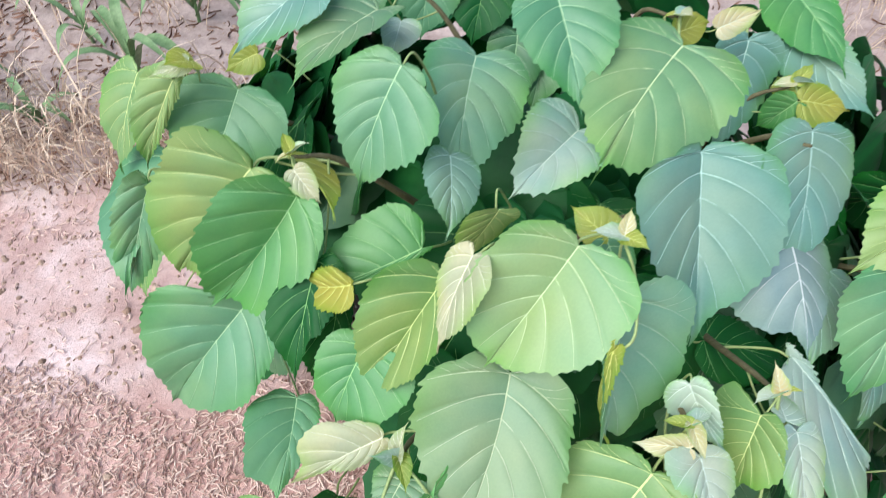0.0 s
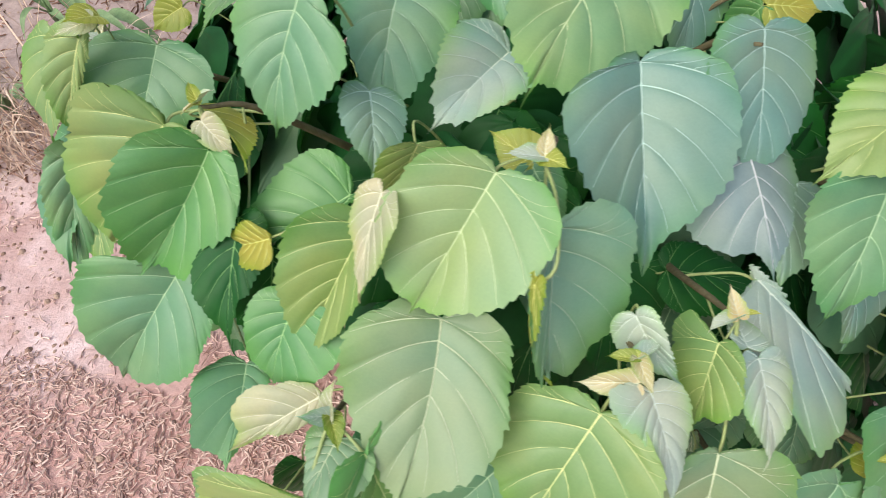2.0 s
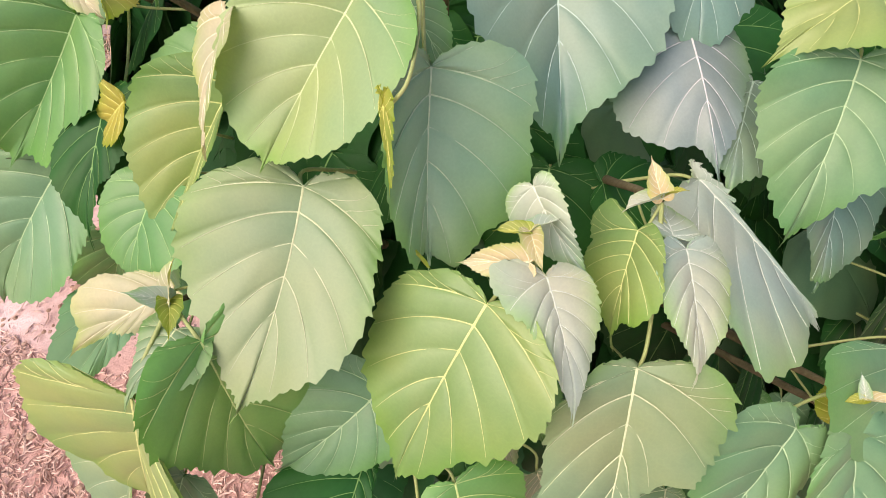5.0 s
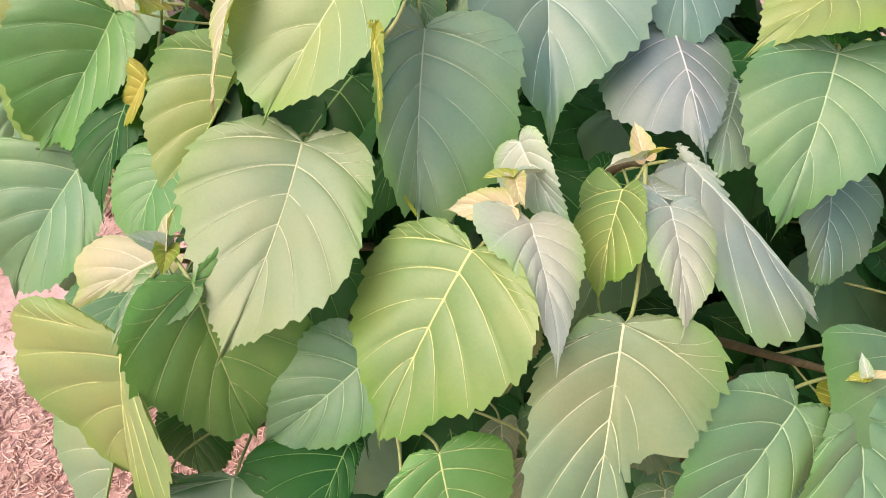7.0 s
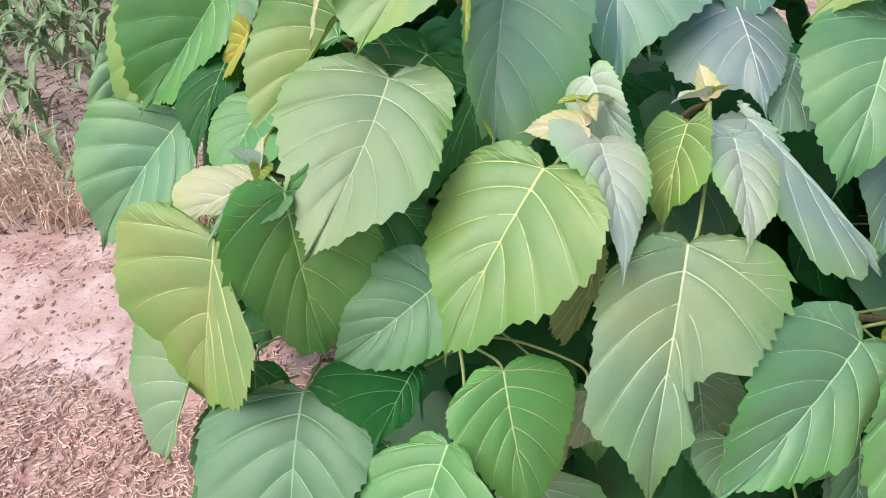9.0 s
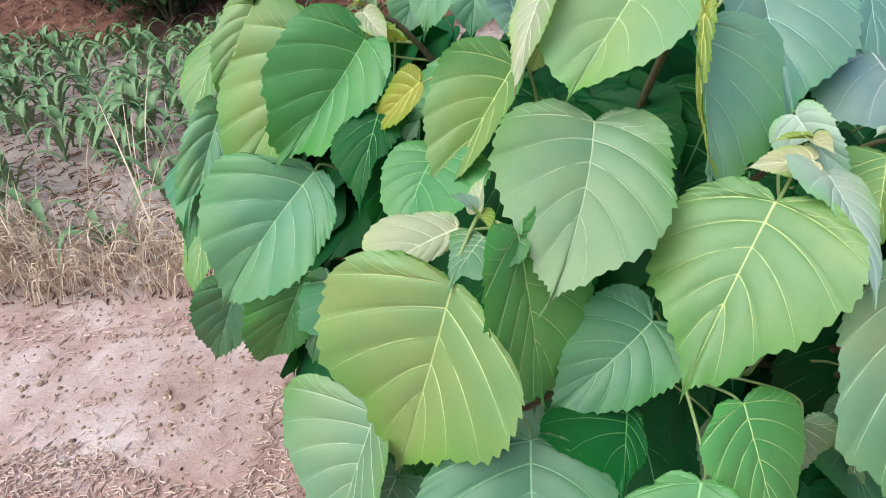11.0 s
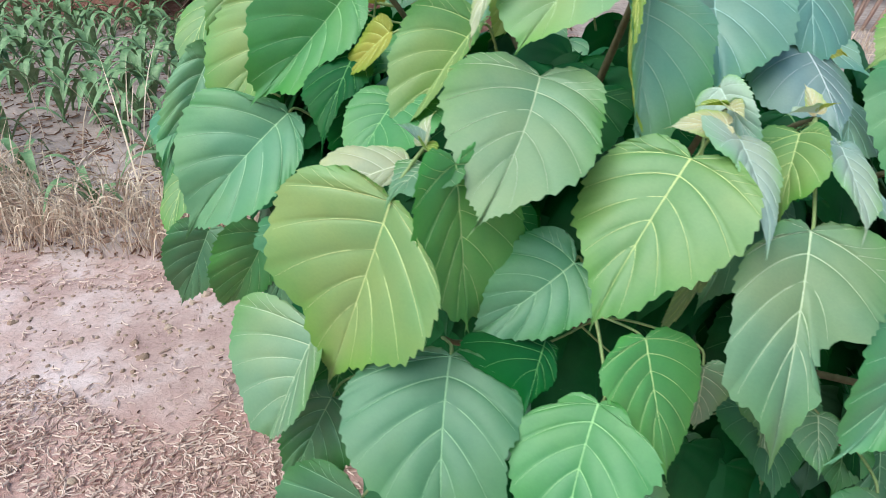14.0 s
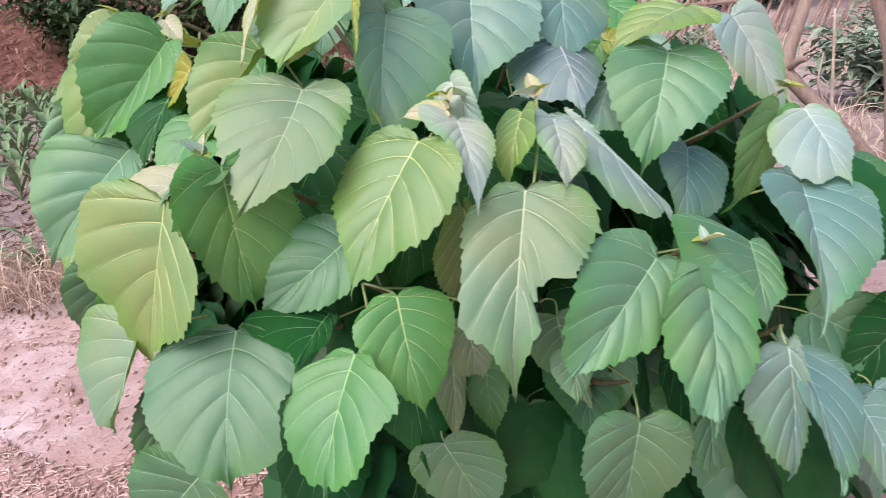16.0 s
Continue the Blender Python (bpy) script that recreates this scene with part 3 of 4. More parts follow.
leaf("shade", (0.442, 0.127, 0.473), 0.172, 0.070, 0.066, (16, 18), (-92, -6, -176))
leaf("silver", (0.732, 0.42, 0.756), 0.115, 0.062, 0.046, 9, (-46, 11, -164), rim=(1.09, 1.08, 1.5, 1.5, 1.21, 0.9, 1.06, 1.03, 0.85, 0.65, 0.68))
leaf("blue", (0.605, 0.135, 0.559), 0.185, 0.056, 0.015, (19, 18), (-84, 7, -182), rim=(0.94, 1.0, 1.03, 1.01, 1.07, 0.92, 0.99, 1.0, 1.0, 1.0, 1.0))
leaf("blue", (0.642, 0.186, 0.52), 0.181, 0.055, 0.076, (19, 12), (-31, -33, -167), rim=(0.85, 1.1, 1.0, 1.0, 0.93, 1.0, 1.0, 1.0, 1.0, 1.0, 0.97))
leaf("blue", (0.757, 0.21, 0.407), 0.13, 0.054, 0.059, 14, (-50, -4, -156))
leaf("shade", (0.894, 0.395, 0.443), 0.163, 0.068, 0.05, 18, (-85, -11, 155))
leaf("blue", (0.582, 0.442, 0.705), 0.14, 0.071, 0.073, (14, 14), (-49, -34, -165), rim=(0.86, 1.08, 0.97, 1.01, 1.01, 1.0, 1.0, 1.02, 1.09, 0.95, 1.0))
leaf("mid", (0.696, 0.419, 0.758), 0.152, 0.064, 0.047, 15, (-97, -21, -153))
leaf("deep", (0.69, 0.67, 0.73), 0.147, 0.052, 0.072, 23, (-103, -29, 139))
leaf("silver", (0.689, 0.592, 0.866), 0.172, 0.078, 0.066, 11, (-61, 13, -143))
leaf("young", (-0.229, 0.55, 0.892), 0.233, 0.099, 0.084, (26, 20), (-62, -27, 140), rim=(0.88, 1.08, 1.1, 1.14, 0.87, 1.02, 1.0, 1.0, 1.0, 1.0, 1.0))
leaf("young", (-0.345, 0.679, 0.923), 0.155, 0.037, 0.013, 8, (-77, -28, 172))
leaf("young", (-0.444, 0.782, 0.857), 0.156, 0.056, 0.046, 14, (-56, 0, 140))
leaf("soft", (-0.411, 0.628, 0.786), 0.228, 0.04, 0.04, 23, (-77, -23, 179))
leaf("young", (-0.53, 0.747, 0.551), 0.145, 0.047, 0.055, 12, (-56, 11, 149))
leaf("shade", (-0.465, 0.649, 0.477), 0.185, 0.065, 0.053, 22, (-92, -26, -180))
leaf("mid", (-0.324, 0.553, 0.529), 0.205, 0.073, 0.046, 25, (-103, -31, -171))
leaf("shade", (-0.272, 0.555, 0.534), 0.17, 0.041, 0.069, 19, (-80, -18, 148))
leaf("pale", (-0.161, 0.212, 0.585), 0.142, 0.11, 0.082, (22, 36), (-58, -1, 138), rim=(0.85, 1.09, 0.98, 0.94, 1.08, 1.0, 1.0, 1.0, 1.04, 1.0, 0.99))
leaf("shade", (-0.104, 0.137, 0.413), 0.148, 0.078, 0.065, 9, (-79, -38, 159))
leaf("soft", (-0.195, 0.374, 0.638), 0.136, 0.053, 0.04, 11, (5, -8, 178), rim=(1.0, 1.08, 1.42, 1.19, 1.2, 0.94, 0.89, 0.89, 0.82, 0.8, 0.82))
leaf("mid", (-0.086, 0.355, 0.81), 0.093, 0.039, 0.068, 17, (-41, -4, 153), rim=(1.0, 1.08, 1.3, 1.16, 1.15, 1.11, 1.05, 1.19, 1.18, 1.1, 1.05))
leaf("cream", (-0.065, 0.268, 0.767), 0.104, 0.041, 0.023, 6, (-22, -33, 123), rim=(1.13, 1.08, 1.41, 1.27, 0.79, 0.7, 0.65, 0.75, 0.83, 0.82, 0.72))
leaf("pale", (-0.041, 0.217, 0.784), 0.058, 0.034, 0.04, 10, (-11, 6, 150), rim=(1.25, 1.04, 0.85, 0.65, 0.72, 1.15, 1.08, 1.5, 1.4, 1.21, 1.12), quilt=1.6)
leaf("mid", (-0.025, 0.463, 0.848), 0.134, 0.065, 0.008, 12, (-18, -26, 113), rim=(1.39, 1.08, 1.14, 1.07, 1.01, 0.97, 1.08, 0.65, 0.65, 0.8, 0.89))
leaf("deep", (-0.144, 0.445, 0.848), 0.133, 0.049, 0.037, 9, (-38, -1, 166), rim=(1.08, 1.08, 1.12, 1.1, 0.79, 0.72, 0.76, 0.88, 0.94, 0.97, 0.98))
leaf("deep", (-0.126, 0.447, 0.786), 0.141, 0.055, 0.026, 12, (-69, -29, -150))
leaf("blue", (-0.166, 0.8, 0.993), 0.146, 0.060, 0.066, (14, 22), (-31, -16, 125))
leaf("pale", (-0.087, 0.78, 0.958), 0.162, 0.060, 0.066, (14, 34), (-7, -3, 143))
leaf("silver", (-0.059, 0.81, 0.922), 0.07, 0.024, 0.032, 13, (-15, -5, 170))
leaf("blue", (0.008, 0.535, 0.927), 0.091, 0.037, 0.039, 10, (-34, -30, -163))
leaf("young", (0.057, 0.442, 0.938), 0.082, 0.038, 0.033, 9, (-100, -25, -155))
leaf("deep", (0.329, 0.411, 0.727), 0.121, 0.054, 0.038, 10, (-18, 11, -100))
leaf("lime", (0.53, 0.761, 0.822), 0.082, 0.038, 0.029, 12, (-19, 39, -100))
leaf("blue", (0.576, 0.914, 0.822), 0.168, 0.076, 0.049, 12, (-23, 14, -140))
leaf("mid", (0.566, 0.98, 0.872), 0.157, 0.079, 0.047, 9, (-24, 8, -155))
leaf("lime", (0.309, 0.754, 0.94), 0.058, 0.022, 0.024, 13, (0, 52, -63))
leaf("lime", (0.525, 0.771, 0.827), 0.055, 0.026, 0.03, 10, (-10, -19, 13))
leaf("mid", (0.523, 0.76, 0.821), 0.069, 0.033, 0.028, 13, (-84, -32, 151))
leaf("cream", (0.238, 0.232, 0.832), 0.052, 0.014, 0.015, 14, (-9, -43, 88))
leaf("silver", (0.245, 0.289, 0.852), 0.08, 0.03, 0.022, 14, (-63, 44, 165))
leaf("silver", (0.352, 0.269, 0.81), 0.049, 0.024, 0.017, 13, (-16, 21, -5))
leaf("cream", (-0.165, 0.508, 0.931), 0.046, 0.016, 0.017, 13, (-47, 24, -151))
leaf("lime", (-0.184, 0.562, 0.904), 0.123, 0.008, 0.042, 17, (7, -44, -152))
leaf("lime", (0.519, 0.186, 0.644), 0.043, 0.017, 0.025, 16, (-13, -6, 6))
leaf("soft", (0.199, 0.261, 0.337), 0.159, 0.068, 0.072, 12, (-93, 23, 176))
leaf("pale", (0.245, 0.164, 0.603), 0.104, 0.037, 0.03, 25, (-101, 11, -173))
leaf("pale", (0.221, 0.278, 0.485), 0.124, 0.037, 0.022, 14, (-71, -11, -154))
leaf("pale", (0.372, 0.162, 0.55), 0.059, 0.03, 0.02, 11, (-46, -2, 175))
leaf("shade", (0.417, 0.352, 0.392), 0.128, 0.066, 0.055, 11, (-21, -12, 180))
leaf("young", (0.251, 0.227, 0.715), 0.148, 0.057, 0.011, 20, (-106, 1, -143))
# added blade standing for a neighbouring leaf's folded pale rim
leaf("cream", (0.028, 0.364, 0.964), 0.1, 0.023, 0.044, 21, (-55, 14, 128))
leaf("soft", (-0.423, 0.722, 0.747), 0.208, 0.109, 0.034, 9, (-30, 18, 153))
leaf("blue", (0.449, 0.826, 0.881), 0.167, 0.06, 0.06, 15, (-66, -10, -176))
leaf("lime", (-0.29, 0.86, 0.834), 0.062, 0.026, 0.026, 13, (-47, -50, 135))
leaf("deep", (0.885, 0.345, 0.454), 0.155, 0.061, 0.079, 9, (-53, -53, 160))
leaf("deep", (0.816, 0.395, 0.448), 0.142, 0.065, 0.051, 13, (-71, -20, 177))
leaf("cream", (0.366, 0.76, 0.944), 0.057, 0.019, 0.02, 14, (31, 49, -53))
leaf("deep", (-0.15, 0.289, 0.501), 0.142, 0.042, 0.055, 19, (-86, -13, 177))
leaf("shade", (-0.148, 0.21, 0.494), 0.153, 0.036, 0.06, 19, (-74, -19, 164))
leaf("lime", (0.16, 0.394, 0.955), 0.045, 0.022, 0.020, 12, (26, -34, 40))
leaf("soft", (0.158, 0.392, 0.953), 0.066, 0.026, 0.022, 12, (-49, 12, -152))
# folded edge of the misty leaf; light through it is put into the lime
leaf("lime", (0.147, 0.272, 0.95), 0.125, 0.004, 0.010, 14, (-89, 15, 109))
leaf("lime", (-0.098, 0.392, 0.876), 0.103, 0.026, 0.030, (20, 30), (-65, -46, 112))
leaf("lime", (-0.32, 0.7, 0.935), 0.044, 0.026, 0.022, 12, (26, -12, 139))
leaf("cream", (-0.325, 0.692, 0.938), 0.048, 0.016, 0.014, 12, (-4, -29, 119))
leaf("soft", (0.745, 0.34, 0.474), 0.161, 0.066, 0.060, (14, 18), (-49, 46, -134))
leaf("blue", (0.812, 0.27, 0.385), 0.167, 0.066, 0.060, (14, 18), (-74, 2, -173))
leaf("shade", (0.363, 0.25, 0.548), 0.111, 0.050, 0.045, (14, 18), (-87, 11, 171))
leaf("shade", (-0.126, 0.98, 0.89), 0.098, 0.050, 0.050, (14, 18), (-56, -17, 164))
leaf("soft", (-0.018, 1, 0.899), 0.111, 0.060, 0.060, (14, 18), (-64, -8, 173))
leaf("deep", (0.07, 1, 0.879), 0.105, 0.060, 0.060, (14, 18), (-51, -9, 172))
leaf("blue", (0.145, 1.05, 0.937), 0.105, 0.055, 0.055, (14, 18), (-45, -19, 163))
leaf("pale", (0.405, 0.31, 0.423), 0.111, 0.010, 0.012, (12, 18), (-71, 5, -180))
leaf("soft", (0.464, 0.35, 0.417), 0.112, 0.045, 0.040, (12, 18), (-64, -8, 170))
leaf("soft", (0.336, 0.38, 0.306), 0.122, 0.050, 0.045, (12, 18), (-55, -11, 168))
leaf("pale", (0.424, 0.35, 0.243), 0.096, 0.020, 0.024, (12, 18), (-61, -2, 175))
leaf("mid", (0.574, 0.38, 0.318), 0.082, 0.040, 0.040, (12, 18), (-54, -8, 170))
leaf("soft", (0.626, 0.37, 0.305), 0.166, 0.035, 0.040, (12, 18), (-67, 1, 177))
leaf("soft", (0.719, 0.37, 0.217), 0.126, 0.055, 0.050, (12, 18), (-62, -10, 169))
leaf("mid", (0.269, 0.36, 0.397), 0.106, 0.035, 0.035, (12, 18), (-64, 5, -180))
leaf("shade", (0.125, 0.95, 0.806), 0.121, 0.050, 0.050, (14, 18), (-57, -7, 174))
leaf("soft", (0.178, 0.95, 0.775), 0.102, 0.045, 0.045, (14, 18), (-49, -10, 171))


def buds():
    """A tuft of small unfolding leaves at the end of each shoot."""
    rnd = random.Random(17)
    for k, tip in enumerate(SHOOTS[:10]):
        yaw = rnd.uniform(0, 360)
        for n in range(3):
            s = rnd.uniform(0.020, 0.038)
            leaf(("cream", "silver", "lime")[(k + n) % 3], tip, s, s * 0.34, s * 0.34, rnd.uniform(20, 45), (rnd.uniform(-25, 50), rnd.uniform(-25, 25), yaw + n * 125), petiole=False, label=False, rows=32, quilt=1.6)


buds()


def inner_leaves():
    """The leaves inside and at the back of the crown; their dark tone holds the shade."""
    rnd = random.Random(11)
    heart = Vector((0.28, 0.90, 0.40))
    outer = list(CENTRES)
    verts, faces, which = [], [], []
    for k in range(820):
        a, b = rnd.sample(outer, 2)
        while (a - b).length > 0.35:
            a, b = rnd.sample(outer, 2)
        p = a.lerp(b, rnd.uniform(0.1, 0.9))
        d = rnd.uniform(0.10, 0.42)
        p += (heart - p).normalized() * d + Vector((0, 0.4 * d, 0))
        if k % 4 == 1:
            p = Vector((rnd.uniform(-0.05, 0.75), rnd.uniform(0.32, 0.75), rnd.uniform(0.18, 0.5)))
        if k % 4 == 3:
            p = Vector((rnd.uniform(-0.32, 0.6), rnd.uniform(0.68, 1.0), rnd.uniform(0.5, 0.70)))
        if k % 10 == 4:
            p = Vector((rnd.uniform(0.55, 0.92), rnd.uniform(0.35, 0.8), rnd.uniform(0.15, 0.58)))
        if k % 10 == 9:
            p = Vector((rnd.uniform(0.66, 1.0), rnd.uniform(0.45, 0.85), rnd.uniform(0.10, 0.62)))
        if k % 7 == 6:
            p = Vector((rnd.uniform(-0.05, 0.88), rnd.uniform(0.30, 0.55), rnd.uniform(0.08, 0.36)))
        if k % 6 == 5:
            p.y = 1.85 - p.y
        if k >= 560:
            # the unseen far side of the crown, added to keep its hollow dark
            a = rnd.uniform(-0.2, math.pi + 0.2)
            p = Vector((0.22 + 0.62 * math.cos(a) * rnd.uniform(0.8, 1), 0.82 + 0.42 * math.sin(a) * rnd.uniform(0.75, 1), rnd.uniform(0.15, 0.80)))
        p.z = min(p.z, 0.80)
        front = [c.y for c in outer if math.hypot(c.x - p.x, c.z - p.z) < 0.13]
        if front:
            p.y = max(p.y, min(front) + (0.14 if p.z < 0.34 else 0.28 if k < 190 else 0.36))
        out = (p - heart) * Vector((1, 1, 0))
        yaw = math.degrees(math.atan2(out.y, out.x)) - 90
        s = rnd.uniform(0.14, 0.22)
        # mostly the darkened tone, so the inner shade sits in the colour
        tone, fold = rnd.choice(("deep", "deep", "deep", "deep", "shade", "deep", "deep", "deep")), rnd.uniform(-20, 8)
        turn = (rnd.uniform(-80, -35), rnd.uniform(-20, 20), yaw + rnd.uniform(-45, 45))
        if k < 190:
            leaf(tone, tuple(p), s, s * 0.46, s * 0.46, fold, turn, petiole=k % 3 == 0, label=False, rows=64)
            continue
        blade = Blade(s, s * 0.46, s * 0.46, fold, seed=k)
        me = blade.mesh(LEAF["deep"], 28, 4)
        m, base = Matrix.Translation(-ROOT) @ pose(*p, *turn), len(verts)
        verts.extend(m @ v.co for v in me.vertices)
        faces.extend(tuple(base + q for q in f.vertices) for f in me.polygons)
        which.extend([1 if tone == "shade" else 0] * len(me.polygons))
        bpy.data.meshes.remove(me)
    rest = part("inner_foliage", mesh_of("inner_foliage", verts, faces, [LEAF["deep"], LEAF["shade"]], which), SHRUB, "leaves deep inside the crown, shade in their dark colour")
    tagged(rest, kind="stuff")


inner_leaves()



# ---- ground cover ----
def ribbon(verts, faces, path, width, flat=None, cup=0.0):
    """A thin blade along the path: three points across, so that it can be cupped."""
    b, n = len(verts), len(path)
    for i, c in enumerate(path):
        way = (path[min(i + 1, n - 1)] - path[max(i - 1, 0)]).normalized()
        out = way.cross(flat if flat is not None else Vector((0, 0, 1)))
        out = out.normalized() if out.length > 1e-6 else Vector((1, 0, 0))
        up = out.cross(way)
        f = i / (n - 1)
        w = width * (0.55 + 1.8 * f * (1 - f)) * (1 - f ** 4 * 0.95)
        verts.extend((c - out * w + up * cup * w, c, c + out * w + up * cup * w))
    for i in range(n - 1):
        a = b + 3 * i
        faces.extend(((a, a + 1, a + 4, a + 3), (a + 1, a + 2, a + 5, a + 4)))


def sliver(verts, faces, at, way, length, width, thick):
    """A chip of straw: a bent prism lying on the ground."""
    b = len(verts)
    out = way.cross(Vector((0, 0, 1))).normalized()
    bend = out * length * 0.12
    for s, k in ((-0.5, 0), (0.0, 1), (0.5, 0)):
        c = at + way * length * s + bend * k
        verts.extend((c - out * width, c + out * width, c + Vector((0, 0, thick))))
    for i in (0, 3):
        a = b + i
        faces.extend(((a, a + 3, a + 5, a + 2), (a + 1, a + 2, a + 5, a + 4)))


def straw_litter():
    rnd = random.Random(21)
    verts, faces = [], []
    for k in range(27000):
        x, y = rnd.uniform(-1.4, 0.25) - abs(rnd.gauss(0, 0.28)), rnd.uniform(0.1, 1.35) - abs(rnd.gauss(0, 0.22))
        if k >= 18000:
            # thinning out all round
            x, y = rnd.gauss(-0.5, 1.5), rnd.gauss(0.2, 0.75)
            if y > 1.35:
                continue
        n = noise.noise(Vector((x * 2.2, y * 2.2, 9)))
        dense = 1.0 if y + 0.22 * n < 0.70 else (0.55 if x > -0.62 + 0.2 * n else 0.08)
        if y > 1.16:
            dense = max(dense, 0.6)
        if rnd.random() > dense:
            continue
        a = rnd.uniform(0, math.pi * 2)
        way = Vector((math.cos(a), math.sin(a), rnd.uniform(-0.12, 0.25))).normalized()
        l = rnd.uniform(0.008, 0.030) * (2.2 if rnd.random() < 0.06 else 1)
        sliver(verts, faces, Vector((x, y, ground_height(x, y) + rnd.uniform(0.001, 0.008))), way, l, rnd.uniform(0.0008, 0.0026), rnd.uniform(0.001, 0.003))
    tagged(new("straw_litter", mesh_of("straw_litter", verts, faces, [STRAW], smooth=False)), "scattered chopped straw and dry twigs on pale clay", "straw", kind="stuff")


def clods():
    rnd = random.Random(22)
    verts, faces = [], []
    for _ in range(2600):
        x, y = rnd.gauss(-0.9, 0.8), rnd.gauss(1.2, 0.55)
        r = rnd.uniform(0.002, 0.008) * (2.4 if rnd.random() < 0.08 else 1)
        b = len(verts)
        for dz, k in ((-0.4, 1.0), (0.3, 0.85), (0.7, 0.4)):
            for s in range(6):
                a = s * math.pi / 3 + rnd.uniform(-0.3, 0.3)
                q = r * k * rnd.uniform(0.7, 1.2)
                verts.append(Vector((x + q * math.cos(a), y + q * math.sin(a), ground_height(x, y) + r * dz * 0.8)))
        for ring in (0, 6):
            for s in range(6):
                a, c = b + ring + s, b + ring + (s + 1) % 6
                faces.append((a, c, c + 6, a + 6))
        faces.append(tuple(b + 12 + s for s in range(6)))
    tagged(new("clods", mesh_of("clods", verts, faces, [CLOD])), "small crumbled clay clods", "soil", kind="stuff")


def dry_grass():
    rnd = random.Random(23)
    verts, faces = [], []
    tufts = [(rnd.uniform(-2.6, -0.45), rnd.gauss(1.52, 0.13)) for _ in range(150)] + [(rnd.uniform(-2.8, -0.6), rnd.uniform(1.6, 2.7)) for _ in range(14)]
    tufts += [(rnd.uniform(1.3, 4.2), rnd.uniform(1.7, 6.0)) for _ in range(230)]
    for tx, ty in tufts:
        lean = rnd.uniform(0, 6.28)
        for _ in range(rnd.randint(8, 26)):
            x, y = tx + rnd.gauss(0, 0.05), ty + rnd.gauss(0, 0.04)
            if y < 1.33 and x < 1:
                continue
            h = rnd.uniform(0.08, 0.30)
            a = lean + rnd.gauss(0, 0.9)
            d = Vector((math.cos(a), math.sin(a), 0)) * h * rnd.uniform(0.2, 1.1)
            p = Vector((x, y, ground_height(x, y) - 0.003))
            mid = p + d * 0.35 + Vector((0, 0, h * 0.6))
            end = p + d + Vector((0, 0, h * rnd.uniform(0.3, 0.95)))
            ribbon(verts, faces, smooth_path([p, mid, end], 3), rnd.uniform(0.0011, 0.0030), Vector((d.y, -d.x, 0.02)) if rnd.random() < 0.5 else None)
    for _ in range(28):
        p = Vector((rnd.uniform(-2.4, -0.75), rnd.uniform(1.45, 2.5), 0))
        p.z = ground_height(p.x, p.y) - 0.003
        h = rnd.uniform(0.25, 0.52)
        d = Vector((rnd.gauss(0, 0.35), rnd.gauss(0, 0.35), 0)) * h
        ribbon(verts, faces, smooth_path([p, p + d * 0.4 + Vector((0, 0, h * 0.55)), p + d + Vector((0, 0, h))], 3), rnd.uniform(0.0016, 0.0036), Vector((0, 1, 0)))
    tagged(new("dry_grass", mesh_of("dry_grass", verts, faces, [HAY], smooth=False)), "bleached dry grass stalks along the path's edge", "dry grass", kind="stuff")


def field_litter():
    rnd = random.Random(24)
    verts, faces = [], []
    for _ in range(6000):
        x, y = rnd.gauss(-1.9, 1.7), 1.35 + 3.8 * rnd.random() ** 1.3
        a = rnd.uniform(0, math.pi * 2)
        way = Vector((math.cos(a), math.sin(a), rnd.uniform(-0.1, 0.3))).normalized()
        sliver(verts, faces, Vector((x, y, ground_height(x, y) + 0.003)), way, rnd.uniform(0.02, 0.07), rnd.uniform(0.0015, 0.004), rnd.uniform(0.002, 0.006))
    tagged(new("field_litter", mesh_of("field_litter", verts, faces, [LITTER], smooth=False)), "dark dry stubble scraps strewn over the field soil", "stubble", kind="stuff")


def dark_crumbs():
    rnd = random.Random(25)
    verts, faces = [], []
    for _ in range(330):
        x, y = rnd.gauss(-0.8, 0.75), rnd.uniform(-0.9, 1.35)
        a = rnd.uniform(0, math.pi * 2)
        way = Vector((math.cos(a), math.sin(a), rnd.uniform(-0.1, 0.2))).normalized()
        sliver(verts, faces, Vector((x, y, ground_height(x, y) + 0.002)), way, rnd.uniform(0.005, 0.015), rnd.uniform(0.0008, 0.0024), rnd.uniform(0.001, 0.003))
    tagged(new("dark_crumbs", mesh_of("dark_crumbs", verts, faces, [LITTER], smooth=False)), "dark crumbs of bark and leaf on the clay", "crumbs", kind="stuff")


straw_litter()
dark_crumbs()
clods()
dry_grass()
field_litter()


